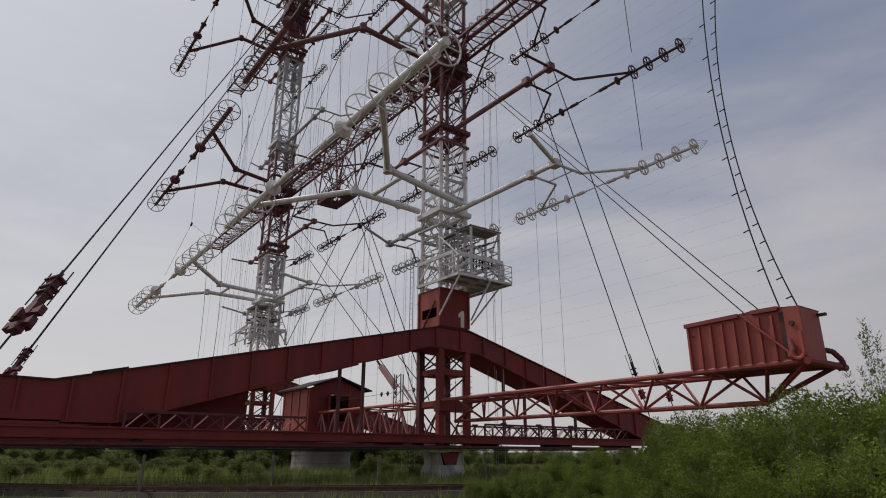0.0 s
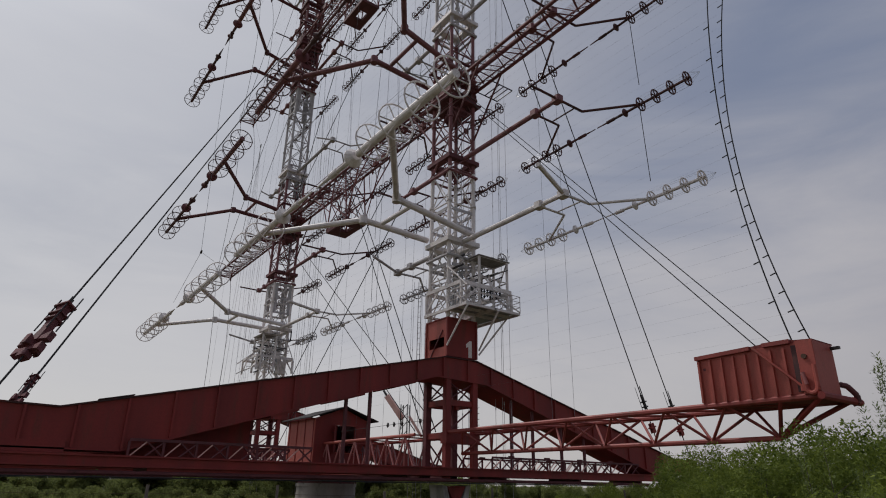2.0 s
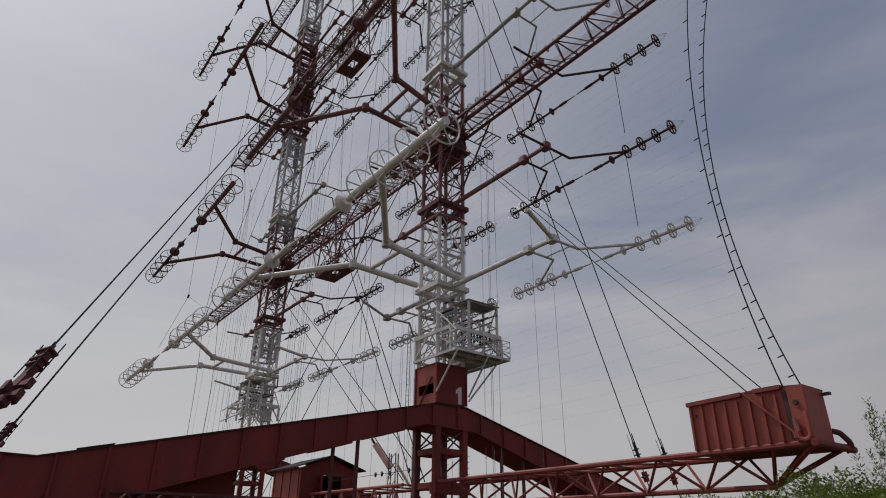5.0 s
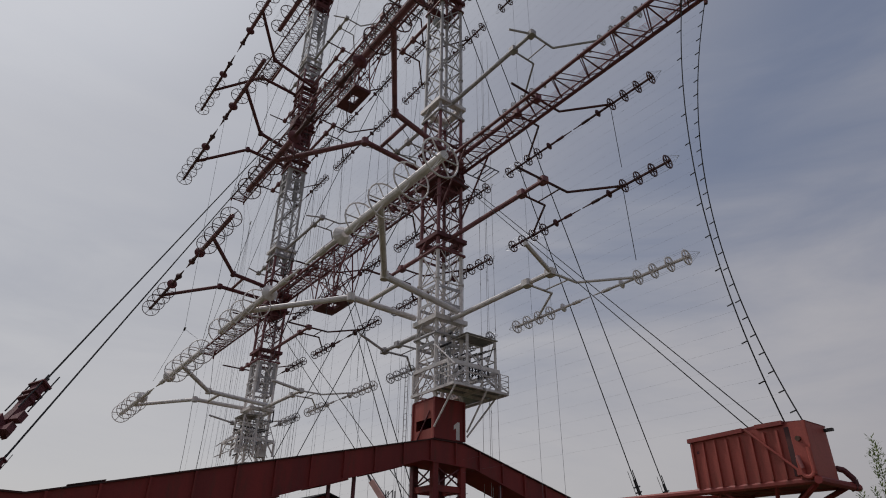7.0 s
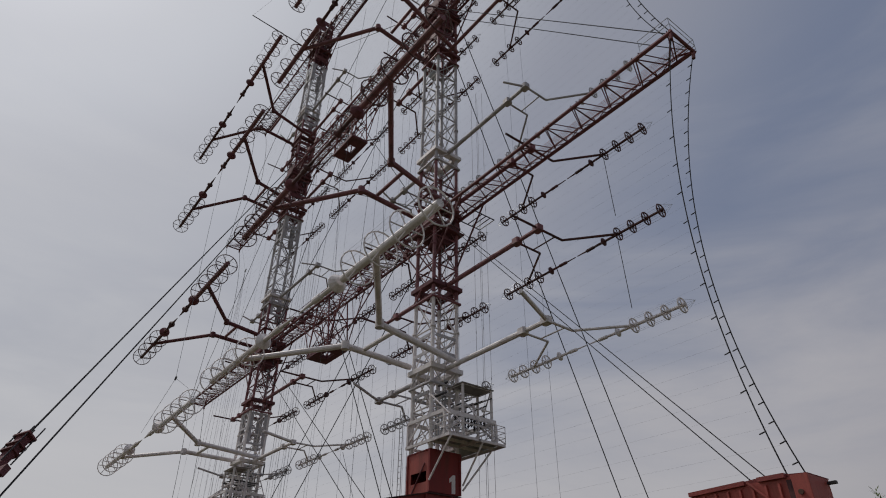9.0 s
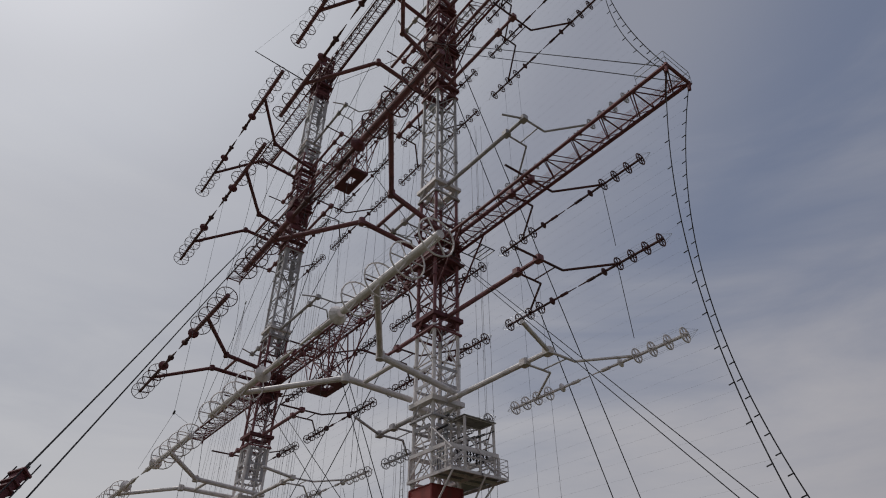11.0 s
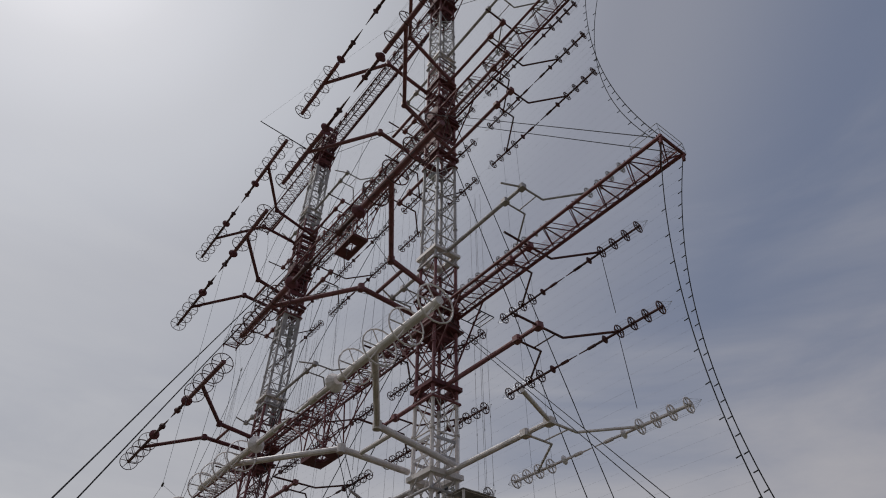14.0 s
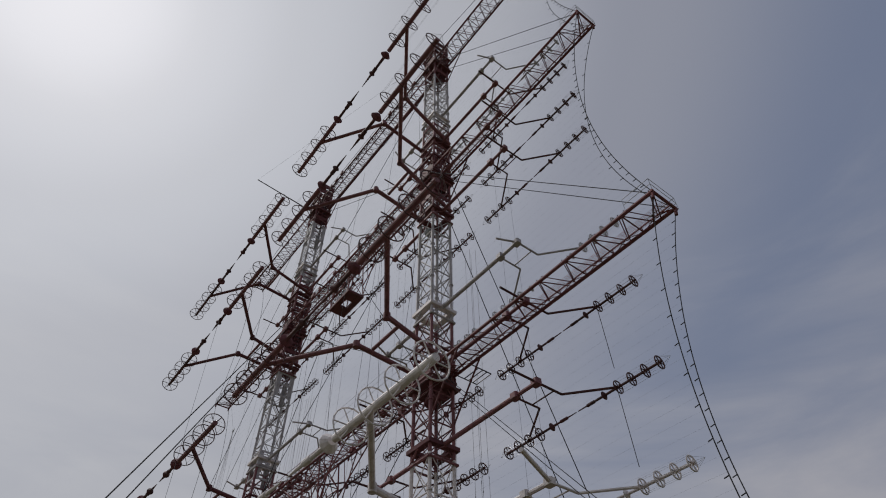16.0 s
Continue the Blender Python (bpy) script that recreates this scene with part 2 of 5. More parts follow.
# ---------------------------------------------------------------- mesh helpers
class Shape:
    """Vertices and faces gathered for one mesh."""

    def __init__(self):
        self.v, self.f = [], []

    def add(self, verts, faces):
        k = len(self.v)
        self.v += [tuple(p) for p in verts]
        self.f += [tuple(i + k for i in f) for f in faces]
        return self

    def tube(self, p, q, r, n=6, r2=None, caps=True):
        p, q = Vector(p), Vector(q)
        r2 = r if r2 is None else r2
        d = (q - p).normalized()
        a = d.orthogonal().normalized() if abs(d.z) > 0.9 else d.cross(Vector((0, 0, 1))).normalized()
        b = d.cross(a)
        ring = [(math.cos(2 * math.pi * i / n + 0.4), math.sin(2 * math.pi * i / n + 0.4)) for i in range(n)]
        vs = [p + (a * c + b * s) * r for c, s in ring] + [q + (a * c + b * s) * r2 for c, s in ring]
        fs = [(i, (i + 1) % n, n + (i + 1) % n, n + i) for i in range(n)]
        if caps:
            fs += [tuple(range(n - 1, -1, -1)), tuple(range(n, 2 * n))]
        return self.add(vs, fs)

    def path(self, pts, r, n=6):
        for p, q in zip(pts, pts[1:]):
            self.tube(p, q, r, n)
        return self

    def ring(self, c, axis, R, r, n=20, m=5):
        c, d = Vector(c), Vector(axis).normalized()
        a = d.orthogonal().normalized()
        b = d.cross(a)
        vs = []
        for i in range(n):
            w = 2 * math.pi * i / n
            o = a * math.cos(w) + b * math.sin(w)
            vs += [c + o * (R + r * math.cos(2 * math.pi * j / m)) + d * (r * math.sin(2 * math.pi * j / m)) for j in range(m)]
        fs = [(i * m + j, i * m + (j + 1) % m, ((i + 1) % n) * m + (j + 1) % m, ((i + 1) % n) * m + j) for i in range(n) for j in range(m)]
        return self.add(vs, fs)

    def box(self, lo, hi, m=None, bevel=0.0):
        (x0, y0, z0), (x1, y1, z1) = lo, hi
        if bevel:
            e = bevel
            prof = [(x0 + e, y0), (x1 - e, y0), (x1, y0 + e), (x1, y1 - e), (x1 - e, y1), (x0 + e, y1), (x0, y1 - e), (x0, y0 + e)]
            vs = [Vector((x, y, z)) for z in (z0, z1) for x, y in prof]
            fs = [tuple(range(7, -1, -1)), tuple(range(8, 16))] + [(i, (i + 1) % 8, 8 + (i + 1) % 8, 8 + i) for i in range(8)]
        else:
            vs = [Vector(p) for p in ((x0, y0, z0), (x1, y0, z0), (x1, y1, z0), (x0, y1, z0), (x0, y0, z1), (x1, y0, z1), (x1, y1, z1), (x0, y1, z1))]
            fs = [(3, 2, 1, 0), (4, 5, 6, 7), (0, 1, 5, 4), (1, 2, 6, 5), (2, 3, 7, 6), (3, 0, 4, 7)]
        if m:
            vs = [m @ p for p in vs]
        return self.add(vs, fs)

    def beam(self, p, q, w, h):
        """A square-edged bar of width w and height h from p to q."""
        p, q = Vector(p), Vector(q)
        d = (q - p).normalized()
        s = d.cross(Vector((0, 0, 1)))
        s = Vector((1, 0, 0)) if s.length < 1e-4 else s.normalized()
        u = s.cross(d)
        vs = [c + s * (i * w / 2) + u * (j * h / 2) for c in (p, q) for i, j in ((-1, -1), (1, -1), (1, 1), (-1, 1))]
        return self.add(vs, [(0, 1, 2, 3), (7, 6, 5, 4), (0, 4, 5, 1), (1, 5, 6, 2), (2, 6, 7, 3), (3, 7, 4, 0)])

    def prism(self, outline, axis, a, b):
        """A flat outline (two coordinates) drawn out along axis 'x' or 'y' from a to b."""
        put = (lambda u, v, w: Vector((w, u, v))) if axis == "x" else (lambda u, v, w: Vector((u, w, v)))
        n = len(outline)
        vs = [put(u, v, w) for w in (a, b) for u, v in outline]
        return self.add(vs, [tuple(range(n - 1, -1, -1)), tuple(range(n, 2 * n))] + [(i, (i + 1) % n, n + (i + 1) % n, n + i) for i in range(n)])

    def mesh(self, name, mat):
        me = bpy.data.meshes.new(name)
        me.from_pydata(self.v, [], self.f)
        me.materials.append(mat)
        me.update()
        return me


def thing(name, at, label, category, group="", kind="", turn=0.0):
    ob = new(name)
    ob.empty_display_size = 0.2
    ob.matrix_basis = pose(*at, 0, 0, turn)
    return tagged(ob, label, category, group, kind)


def part(name, shape, mat, parent, label="", at=(0, 0, 0)):
    """Link a shape, or a mesh that is shared, as one mesh object under a thing."""
    me = shape if isinstance(shape, bpy.types.Mesh) else shape.mesh(name, mat)
    ob = new(name, me)
    ob.parent = parent
    ob.location = at
    if label:
        ob["label"] = label
    return ob


def single(name, shape, mat, label, category, group="", kind="", at=(0, 0, 0)):
    ob = new(name, shape if isinstance(shape, bpy.types.Mesh) else shape.mesh(name, mat))
    ob.location = at
    return tagged(ob, label, category, group, kind)


rng = random.Random(7)
MAST_X = 16.9
MAST_B = -15.6
HALF = 1.05
BOOM_Z = (29.75, 56.1, 82.0)
TIP = 39.3

# ---------------------------------------------------------------- ground
def ground():
    n, s = 120, Shape()
    far = 3500.0
    xs = [math.copysign(abs(k / 60) ** 3 * far + abs(k) * 0.6, k) for k in range(-60, 61)]
    for y in xs:
        for x in xs:
            d = math.hypot(x, y)
            z = 0.0 if d > 400 else 0.14 * noise.noise(Vector((x * 0.08, y * 0.08, 0))) - 0.08
            s.v.append((x + 10, y - 5, z))
    s.f = [(j * 121 + i, j * 121 + i + 1, (j + 1) * 121 + i + 1, (j + 1) * 121 + i) for j in range(n) for i in range(n)]
    single("ground", s, GROUND, "flat grassy ground of green and dry weeds", "ground", kind="structure")


ground()


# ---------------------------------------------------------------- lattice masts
# GREY_WHITE bands above 35 m carry backlight shade in their colour
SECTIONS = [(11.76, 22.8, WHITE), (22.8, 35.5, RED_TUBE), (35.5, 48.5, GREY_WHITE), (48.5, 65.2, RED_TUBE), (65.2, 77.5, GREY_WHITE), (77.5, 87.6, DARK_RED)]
SMALL_Z = [(17.2, "w"), (23.6, "r"), (30.3, "r"), (36.4, "w"), (49.3, "r"), (55.6, "r"), (61.8, "r"), (67.6, "w")]
BIG_Z = [(17.8, "w"), (30.6, "r"), (49.8, "r"), (62.1, "r")]
CORNERS = ((-HALF, -HALF), (HALF, -HALF), (HALF, HALF), (-HALF, HALF))


def bay_bars(h, mat):
    """Meshes of the bars of one bay: a horizontal and the two slants of a face."""
    w = 2 * HALF
    flat = Shape().tube((0, 0, 0), (w, 0, 0), 0.06, 6, caps=False).mesh("brace", mat)
    rise = Shape().tube((0, 0, 0), (w, 0, h), 0.043, 5, caps=False).mesh("brace", mat)
    fall = Shape().tube((0, 0, h), (w, 0, 0), 0.043, 5, caps=False).mesh("brace", mat)
    return flat, rise, fall


def lattice_mast(x, label):
    mast = thing("lattice_mast", (x, 0, 9.2), label, "antenna mast", "pair of antenna masts")
    for z0, z1, mat in SECTIONS if x > 0 else [(9.2, 11.76, WHITE)] + SECTIONS:
        leg = Shape().tube((0, 0, 0), (0, 0, z1 - z0), 0.14, 8)
        for k in range(1, int((z1 - z0) / 4.2) + 1):
            leg.tube((0, 0, k * 4.2 - 0.06), (0, 0, k * 4.2 + 0.06), 0.22, 8)
        leg = leg.mesh("leg", mat)
        for cx, cy in CORNERS:
            part("leg", leg, mat, mast, at=(cx, cy, z0 - 9.2))
        count = round((z1 - z0) / 2.5)
        h = (z1 - z0) / count
        flat, rise, fall = bay_bars(h, mat)
        for k in range(count):
            for face, (cx, cy) in enumerate(CORNERS):
                for me in (flat, rise, fall):
                    ob = part("brace", me, mat, mast, at=(cx, cy, z0 - 9.2 + k * h))
                    ob.rotation_euler = (0, 0, radians(90 * face))
    # collars of flat plate where the arms are bolted on
    for z, c in SMALL_Z:
        mat = WHITE if c == "w" else DARK_RED
        o, q, h = (HALF + 0.2, HALF - 0.15, 0.1) if z > 60 and c == "w" else (HALF + 0.32, HALF - 0.22, 0.16)
        sq = ((-1, -1), (1, -1), (1, 1), (-1, 1))
        s = Shape().add([(a * r, b * r, zz) for r, zz in ((o, -h), (o, h), (q, h), (q, -h)) for a, b in sq],
                        [(m * 4 + k, m * 4 + (k + 1) % 4, ((m + 1) % 4) * 4 + (k + 1) % 4, ((m + 1) % 4) * 4 + k) for m in range(4) for k in range(4)])
        part("collar", s, mat, mast, "white plate collar" if c == "w" else "dark red plate collar", at=(0, 0, z - 9.2))
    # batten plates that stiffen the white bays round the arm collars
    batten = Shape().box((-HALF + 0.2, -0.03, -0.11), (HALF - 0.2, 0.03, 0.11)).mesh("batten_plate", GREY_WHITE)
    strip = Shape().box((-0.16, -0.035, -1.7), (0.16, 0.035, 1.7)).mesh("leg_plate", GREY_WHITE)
    plated = (20.6, 35.6, 46.4, 66.6, 75.6) if x < 0 else ()
    for face in range(4):
        turn = Matrix.Rotation(radians(90 * face), 4, "Z")
        for z in [z + dz for z in (17.2,) for dz in (-1.75, 1.15, 2.35)] if x > 0 else [z + dz for z in plated for dz in (-1.6, 0.0, 1.6)]:
            ob = part("batten_plate", batten, WHITE, mast)
            ob.matrix_basis = turn @ Matrix.Translation((0, -HALF - 0.09, z - 9.2))
        for z in plated:
            for dx in (-HALF + 0.28, HALF - 0.28):
                ob = part("leg_plate", strip, WHITE, mast)
                ob.matrix_basis = turn @ Matrix.Translation((dx, -HALF - 0.02, z - 9.2))
    # square tube frames just below the red collars
    for z, c in SMALL_Z:
        e = HALF + 0.2
        sq = ((-e, -e), (e, -e), (e, e), (-e, e))
        for (a, b), (a2, b2) in zip(sq, sq[1:] + sq[:1]):
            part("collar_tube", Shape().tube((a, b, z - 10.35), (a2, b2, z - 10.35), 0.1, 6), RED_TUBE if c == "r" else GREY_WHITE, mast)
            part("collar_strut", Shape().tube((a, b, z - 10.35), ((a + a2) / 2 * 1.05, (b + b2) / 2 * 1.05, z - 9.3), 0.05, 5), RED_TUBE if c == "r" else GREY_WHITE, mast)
    # dark plates bolted over the upper red bays, and a small drum inside the white ones
    r = random.Random(53)
    for z in (51.4, 53.0, 57.6, 58.7, 59.8, 60.9, 63.2, 64.1, 65.0, 66.0, 78.8, 80.0):
        for face in range(4):
            if r.random() < 0.75:
                ob = part("bay_plate", Shape().box((-HALF + 0.1, -0.03, 0), (HALF - 0.1, 0.03, r.uniform(0.3, 0.62))), DARK_RED, mast)
                ob.matrix_basis = Matrix.Rotation(radians(90 * face), 4, "Z") @ pose(0, -HALF - 0.06, z - 9.2, r.uniform(-25, 25), 0, 0)
    part("drum", Shape().tube((-0.55, -0.6, 37.6), (0.1, -0.6, 37.8), 0.36, 14), GREY_STEEL, mast, "small grey drum")
    # closed plate boxes that carry the booms
    for z in BOOM_Z:
        s = Shape()
        e = HALF + 0.2
        for y in (-e, e - 0.1):
            s.prism([(-e, -1.1), (e, -1.1), (e, -0.15), (e - 0.5, 0.9), (-e + 0.5, 0.9), (-e, -0.15)], "y", y, y + 0.1)
        for x0 in (-e, e - 0.1):
            s.box((x0, -e + 0.12, -1.1), (x0 + 0.1, e - 0.12, -0.5))
        s.box((-e - 0.25, -e - 0.25, -1.25), (e + 0.25, e + 0.25, -1.12))
        part("boom_saddle", s, DARK_RED, mast, "dark red plate saddle", at=(0, 0, z - 9.2))
        if z > 40:
            part("cross_plate", Shape().prism([(-e, -2.6), (-0.3, -3.4), (0.3, -3.4), (e, -2.6), (e, -1.3), (-e, -1.3)], "y", -0.04, 0.04), DARK_RED, mast, at=(0, 0, z - 9.2))
            part("cross_plate", Shape().prism([(-e, -2.6), (-0.3, -3.4), (0.3, -3.4), (e, -2.6), (e, -1.3), (-e, -1.3)], "x", -0.04, 0.04), DARK_RED, mast, at=(0, 0, z - 9.2))
            part("upper_plate", Shape().box((-e + 0.1, -0.05, 1.0), (e - 0.1, 0.05, 2.7)), DARK_RED, mast, at=(0, 0, z - 9.2))
            for zz, rr in ((-3.7, 1.55), (0.9, 1.7)):
                part("pipe_loop", Shape().ring((0, 0, zz), (0.1, 0.05, 1), rr, 0.06, 24, 5), RED_TUBE, mast, at=(0, 0, z - 9.2))
    # square working frame above each boom, with struts to the legs
    for z in BOOM_Z:
        for dz in (2.2,):
            o, q = HALF + 0.36, HALF + 0.16
            sq = ((-1, -1), (1, -1), (1, 1), (-1, 1))
            s = Shape().add([(a * r, b * r, zz) for r, zz in ((o, -0.06), (o, 0.06), (q, 0.06), (q, -0.06)) for a, b in sq],
                            [(m * 4 + k, m * 4 + (k + 1) % 4, ((m + 1) % 4) * 4 + (k + 1) % 4, ((m + 1) % 4) * 4 + k) for m in range(4) for k in range(4)])
            part("working_frame", s, DARK_RED, mast, at=(0, 0, z + dz - 9.2))
            for a, b in sq:
                part("frame_strut", Shape().tube((a * HALF, b * HALF, z + dz - 10.3), (a * o, b * o, z + dz - 9.2), 0.05, 5), DARK_RED, mast)
        for a, b in ((-1, -1), (1, -1), (1, 1), (-1, 1)):
            part("knee_brace", Shape().tube((a * 1.1, b * HALF, z - 13.4), (a * 4.4, b * HALF, z - 9.2), 0.07, 6), DARK_RED, mast)
        part("winch_drum", Shape().tube((-0.8, 0.2, z - 10.9), (0.8, 0.2, z - 10.9), 0.42, 14).ring((-0.8, 0.2, z - 10.9), (1, 0, 0), 0.5, 0.06, 16).ring((0.8, 0.2, z - 10.9), (1, 0, 0), 0.5, 0.06, 16), DARK_RED, mast)
    # head
    for k in range(3):
        e = HALF + 0.12
        z = 84.0 + k * 1.5 - 9.2
        for lo, hi in (((-e, -e, z), (e, -e + 0.12, z + 0.9)), ((-e, e - 0.12, z), (e, e, z + 0.9)), ((-e, -e + 0.12, z), (-e + 0.12, e - 0.12, z + 0.9)), ((e - 0.12, -e + 0.12, z), (e, e - 0.12, z + 0.9))):
            part("head_plate", Shape().box(lo, hi), DARK_RED, mast)
    sheave = Shape().ring((0, -0.9, 0), (0, 1, 0), 0.45, 0.06, 16).ring((0, 0.9, 0), (0, 1, 0), 0.45, 0.06, 16).tube((0, -1, 0), (0, 1, 0), 0.08)
    part("sheave", sheave, DARK_STEEL, mast, at=(0, 0, 88.0 - 9.2))
    # ladder inside
    lad = Shape()
    for x0 in (-0.25, 0.25):
        lad.tube((x0, 0.6, 3.2), (x0, 0.6, 78), 0.025, 4)
    for k in range(150):
        lad.tube((-0.25, 0.6, 3.4 + k * 0.497), (0.25, 0.6, 3.4 + k * 0.497), 0.014, 4, caps=False)
    part("ladder", lad, GREY_STEEL, mast)
    return mast


lattice_mast(MAST_X, "tall square lattice mast painted in red and white bands")
lattice_mast(MAST_B, "farther square lattice mast in red and white bands")


# ---------------------------------------------------------------- booms
def boom(z, name, label):
    b = thing(name, (0, 0, z), label, "lattice boom", "horizontal booms across the masts")
    mat = BOOM_RED if z < 60 else DARK_RED
    spans = [(-TIP, MAST_B - 1.2), (MAST_B + 1.2, MAST_X - 1.2), (MAST_X + 1.2, TIP)]
    for x0, x1 in spans:
        for y in (-HALF, HALF):
            for dz, r in ((0, 0.125), (0.32, 0.05)):
                part("chord", Shape().tube((x0, y * (1 - dz * 0.5), dz), (x1, y * (1 - dz * 0.5), dz), r, 7), mat, b)
        n = max(2, round((x1 - x0) / 2.4))
        h = (x1 - x0) / n
        bars = [((0, -HALF, 0), (0, HALF, 0), 0.05), ((0, -HALF, 0), (h / 2 - 0.14, HALF, 0), 0.042), ((h / 2 + 0.14, HALF, 0), (h, -HALF, 0), 0.042),
                ((0.22, -HALF, 0.3), (h / 2 - 0.02, HALF, 0.3), 0.034), ((h / 2 + 0.02, HALF, 0.3), (h - 0.22, -HALF, 0.3), 0.034)]
        for y in (-HALF, HALF):
            bars += [((0, y, 0), (0, y * 0.84, 0.32), 0.035), ((0, y, 0), (h / 2, y * 0.84, 0.32), 0.028), ((h / 2, y * 0.84, 0.32), (h, y, 0), 0.028)]
        lace = [Shape().tube(p, q, r, 5, caps=False).mesh("lacing_bar", mat) for p, q, r in bars]
        for k in range(n):
            for me in lace:
                part("lacing_bar", me, mat, b, at=(x0 + k * h, 0, 0))
        if z < 60:
            # open walkway mesh
            g = Shape()
            for k in range(int((x1 - x0) / 0.2)):
                g.tube((x0 + k * 0.2, 0.1, 0.12), (x0 + k * 0.2, 0.85, 0.12), 0.008, 3, caps=False)
            for k in range(8):
                g.tube((x0, 0.1 + k * 0.107, 0.14), (x1, 0.1 + k * 0.107, 0.14), 0.012, 3, caps=False)
            part("walkway_mesh", g, PINK_MESH, b, "faded red mesh walkway")
        else:
            counter = [Shape().tube((0, HALF, 0), (h / 2, -HALF, 0), 0.042, 5, caps=False).mesh("lacing_bar", mat), Shape().tube((h / 2, -HALF, 0), (h, HALF, 0), 0.042, 5, caps=False).mesh("lacing_bar", mat)]
            for k in range(n):
                for me in counter:
                    part("lacing_bar", me, mat, b, at=(x0 + k * h, 0, 0))
    # cables looped under the middle span, hung on short brackets, and small boxes on the chords
    r = random.Random(int(z))
    x = MAST_B + 2.2
    while x < MAST_X - 3.2:
        w, y, sag = r.uniform(1.0, 2.6), r.choice((-HALF, -HALF, HALF)), r.uniform(0.25, 0.75)
        part("cable_loop", Shape().path([(x + w * k / 8, y * 1.04, -0.14 - sag * 4 * k / 8 * (1 - k / 8)) for k in range(9)], 0.028, 5), CABLE, b)
        part("cable_bracket", Shape().box((x - 0.05, y - 0.06, -0.42), (x + 0.05, y + 0.06, -0.1)), mat, b)
        if r.random() < 0.4:
            part("junction_box", Shape().box((x + 0.3, y - 0.2, 0.14), (x + 0.3 + r.uniform(0.35, 0.8), y + 0.2, 0.14 + r.uniform(0.35, 0.7)), bevel=0.03), mat, b)
        if r.random() < 0.5:
            part("rail_stanchion", Shape().tube((x, -y, 0.0), (x, -y, 1.1), 0.04, 5), mat, b)
        x += w
    for y in (-HALF, HALF):
        part("hand_rail", Shape().tube((MAST_B + 1.4, y, 1.1), (MAST_X - 1.4, y, 1.1), 0.03, 5), mat, b)
        part("pipe_run", Shape().tube((MAST_B + 1.4, y * 0.8, -0.2), (MAST_X - 1.4, y * 0.8, -0.2), 0.05, 6), mat, b)
    if z > 40:
        x0, x1 = MAST_B + 2.0, MAST_X - 2.0
        for y in (-0.55, 0.55):
            part("lower_chord", Shape().tube((x0, y, -0.95), (x1, y, -0.95), 0.085, 7), mat, b)
        lace = [Shape().tube((0, s0 * HALF, 0), (1.2, s0 * 0.55, -0.95), 0.045, 5, caps=False).tube((1.2, s0 * 0.55, -0.95), (2.4, s0 * HALF, 0), 0.045, 5, caps=False).mesh("lower_lacing", mat) for s0 in (-1, 1)]
        tie = Shape().tube((1.2, -0.55, -0.95), (1.2, 0.55, -0.95), 0.045, 5).mesh("lower_tie", mat)
        for k in range(int((x1 - x0) / 2.4)):
            for me in lace:
                part("lower_lacing", me, mat, b, at=(x0 + 2.4 * k, 0, 0))
            part("lower_tie", tie, mat, b, at=(x0 + 2.4 * k, 0, 0))
    if z < 40:
        # small open grating behind the mast
        for y in (3.12, 2.7, 2.28, 1.86):
            part("grating_bar", Shape().tube((MAST_X + 1.5, y, 0.0), (MAST_X + 3.25, y, 0.0), 0.045, 5), DARK_STEEL, b)
        for x in (MAST_X + 1.5, MAST_X + 3.25):
            part("grating_rail", Shape().tube((x, HALF, 0.0), (x, 3.12, 0.0), 0.05, 5), DARK_STEEL, b)
    for sx in (-1, 1):
        s = Shape()
        x = TIP * sx
        s.tube((x, -HALF - 0.15, 0), (x, HALF + 0.15, 0), 0.1, 7).tube((x, -HALF, 0), (x - 1.6 * sx, HALF, 0), 0.06, 5)
        for y in (-HALF, HALF):
            s.tube((x, y, 0), (x - 0.9 * sx, y * 0.84, 0.32), 0.045, 5)
            s.tube((x - 0.1 * sx, y, -0.5), (x, y, 0.1), 0.11, 6)
        part("tip_frame", s, mat, b)
        pts = [(x - 1.9 * sx, -1.2), (x + 0.1 * sx, -1.2), (x + 0.1 * sx, 1.2), (x - 1.9 * sx, 1.2)]
        for zz in (0.5, 1.0):
            for p, q in zip(pts, pts[1:]):
                part("guard_rail", Shape().tube((*p, zz), (*q, zz), 0.022, 4), GREY_STEEL, b)
        for p in pts:
            part("rail_post", Shape().tube((*p, 0.0), (*p, 1.0), 0.022, 4), GREY_STEEL, b)
    # square hub plate with an opening, hung below on a lattice hanger
    if z < 70:
        ex, ey, ox, oy, d, hx = (2.05, 1.04, 0.72, 0.42, -5.4, -0.15) if z < 40 else (2.2, 1.04, 0.72, 0.42, -5.9, -0.5)
        sq = ((-1, -1), (1, -1), (1, 1), (-1, 1))
        s = Shape().add([(a * u + hx, c * v, zz) for u, v, zz in ((ex, ey, d - 0.16), (ex, ey, d + 0.16), (ox, oy, d + 0.16), (ox, oy, d - 0.16)) for a, c in sq],
                        [(m * 4 + k, m * 4 + (k + 1) % 4, ((m + 1) % 4) * 4 + (k + 1) % 4, ((m + 1) % 4) * 4 + k) for m in range(4) for k in range(4)])
        part("hub_plate", s, DARK_RED, b, "long dark red plate with an opening")
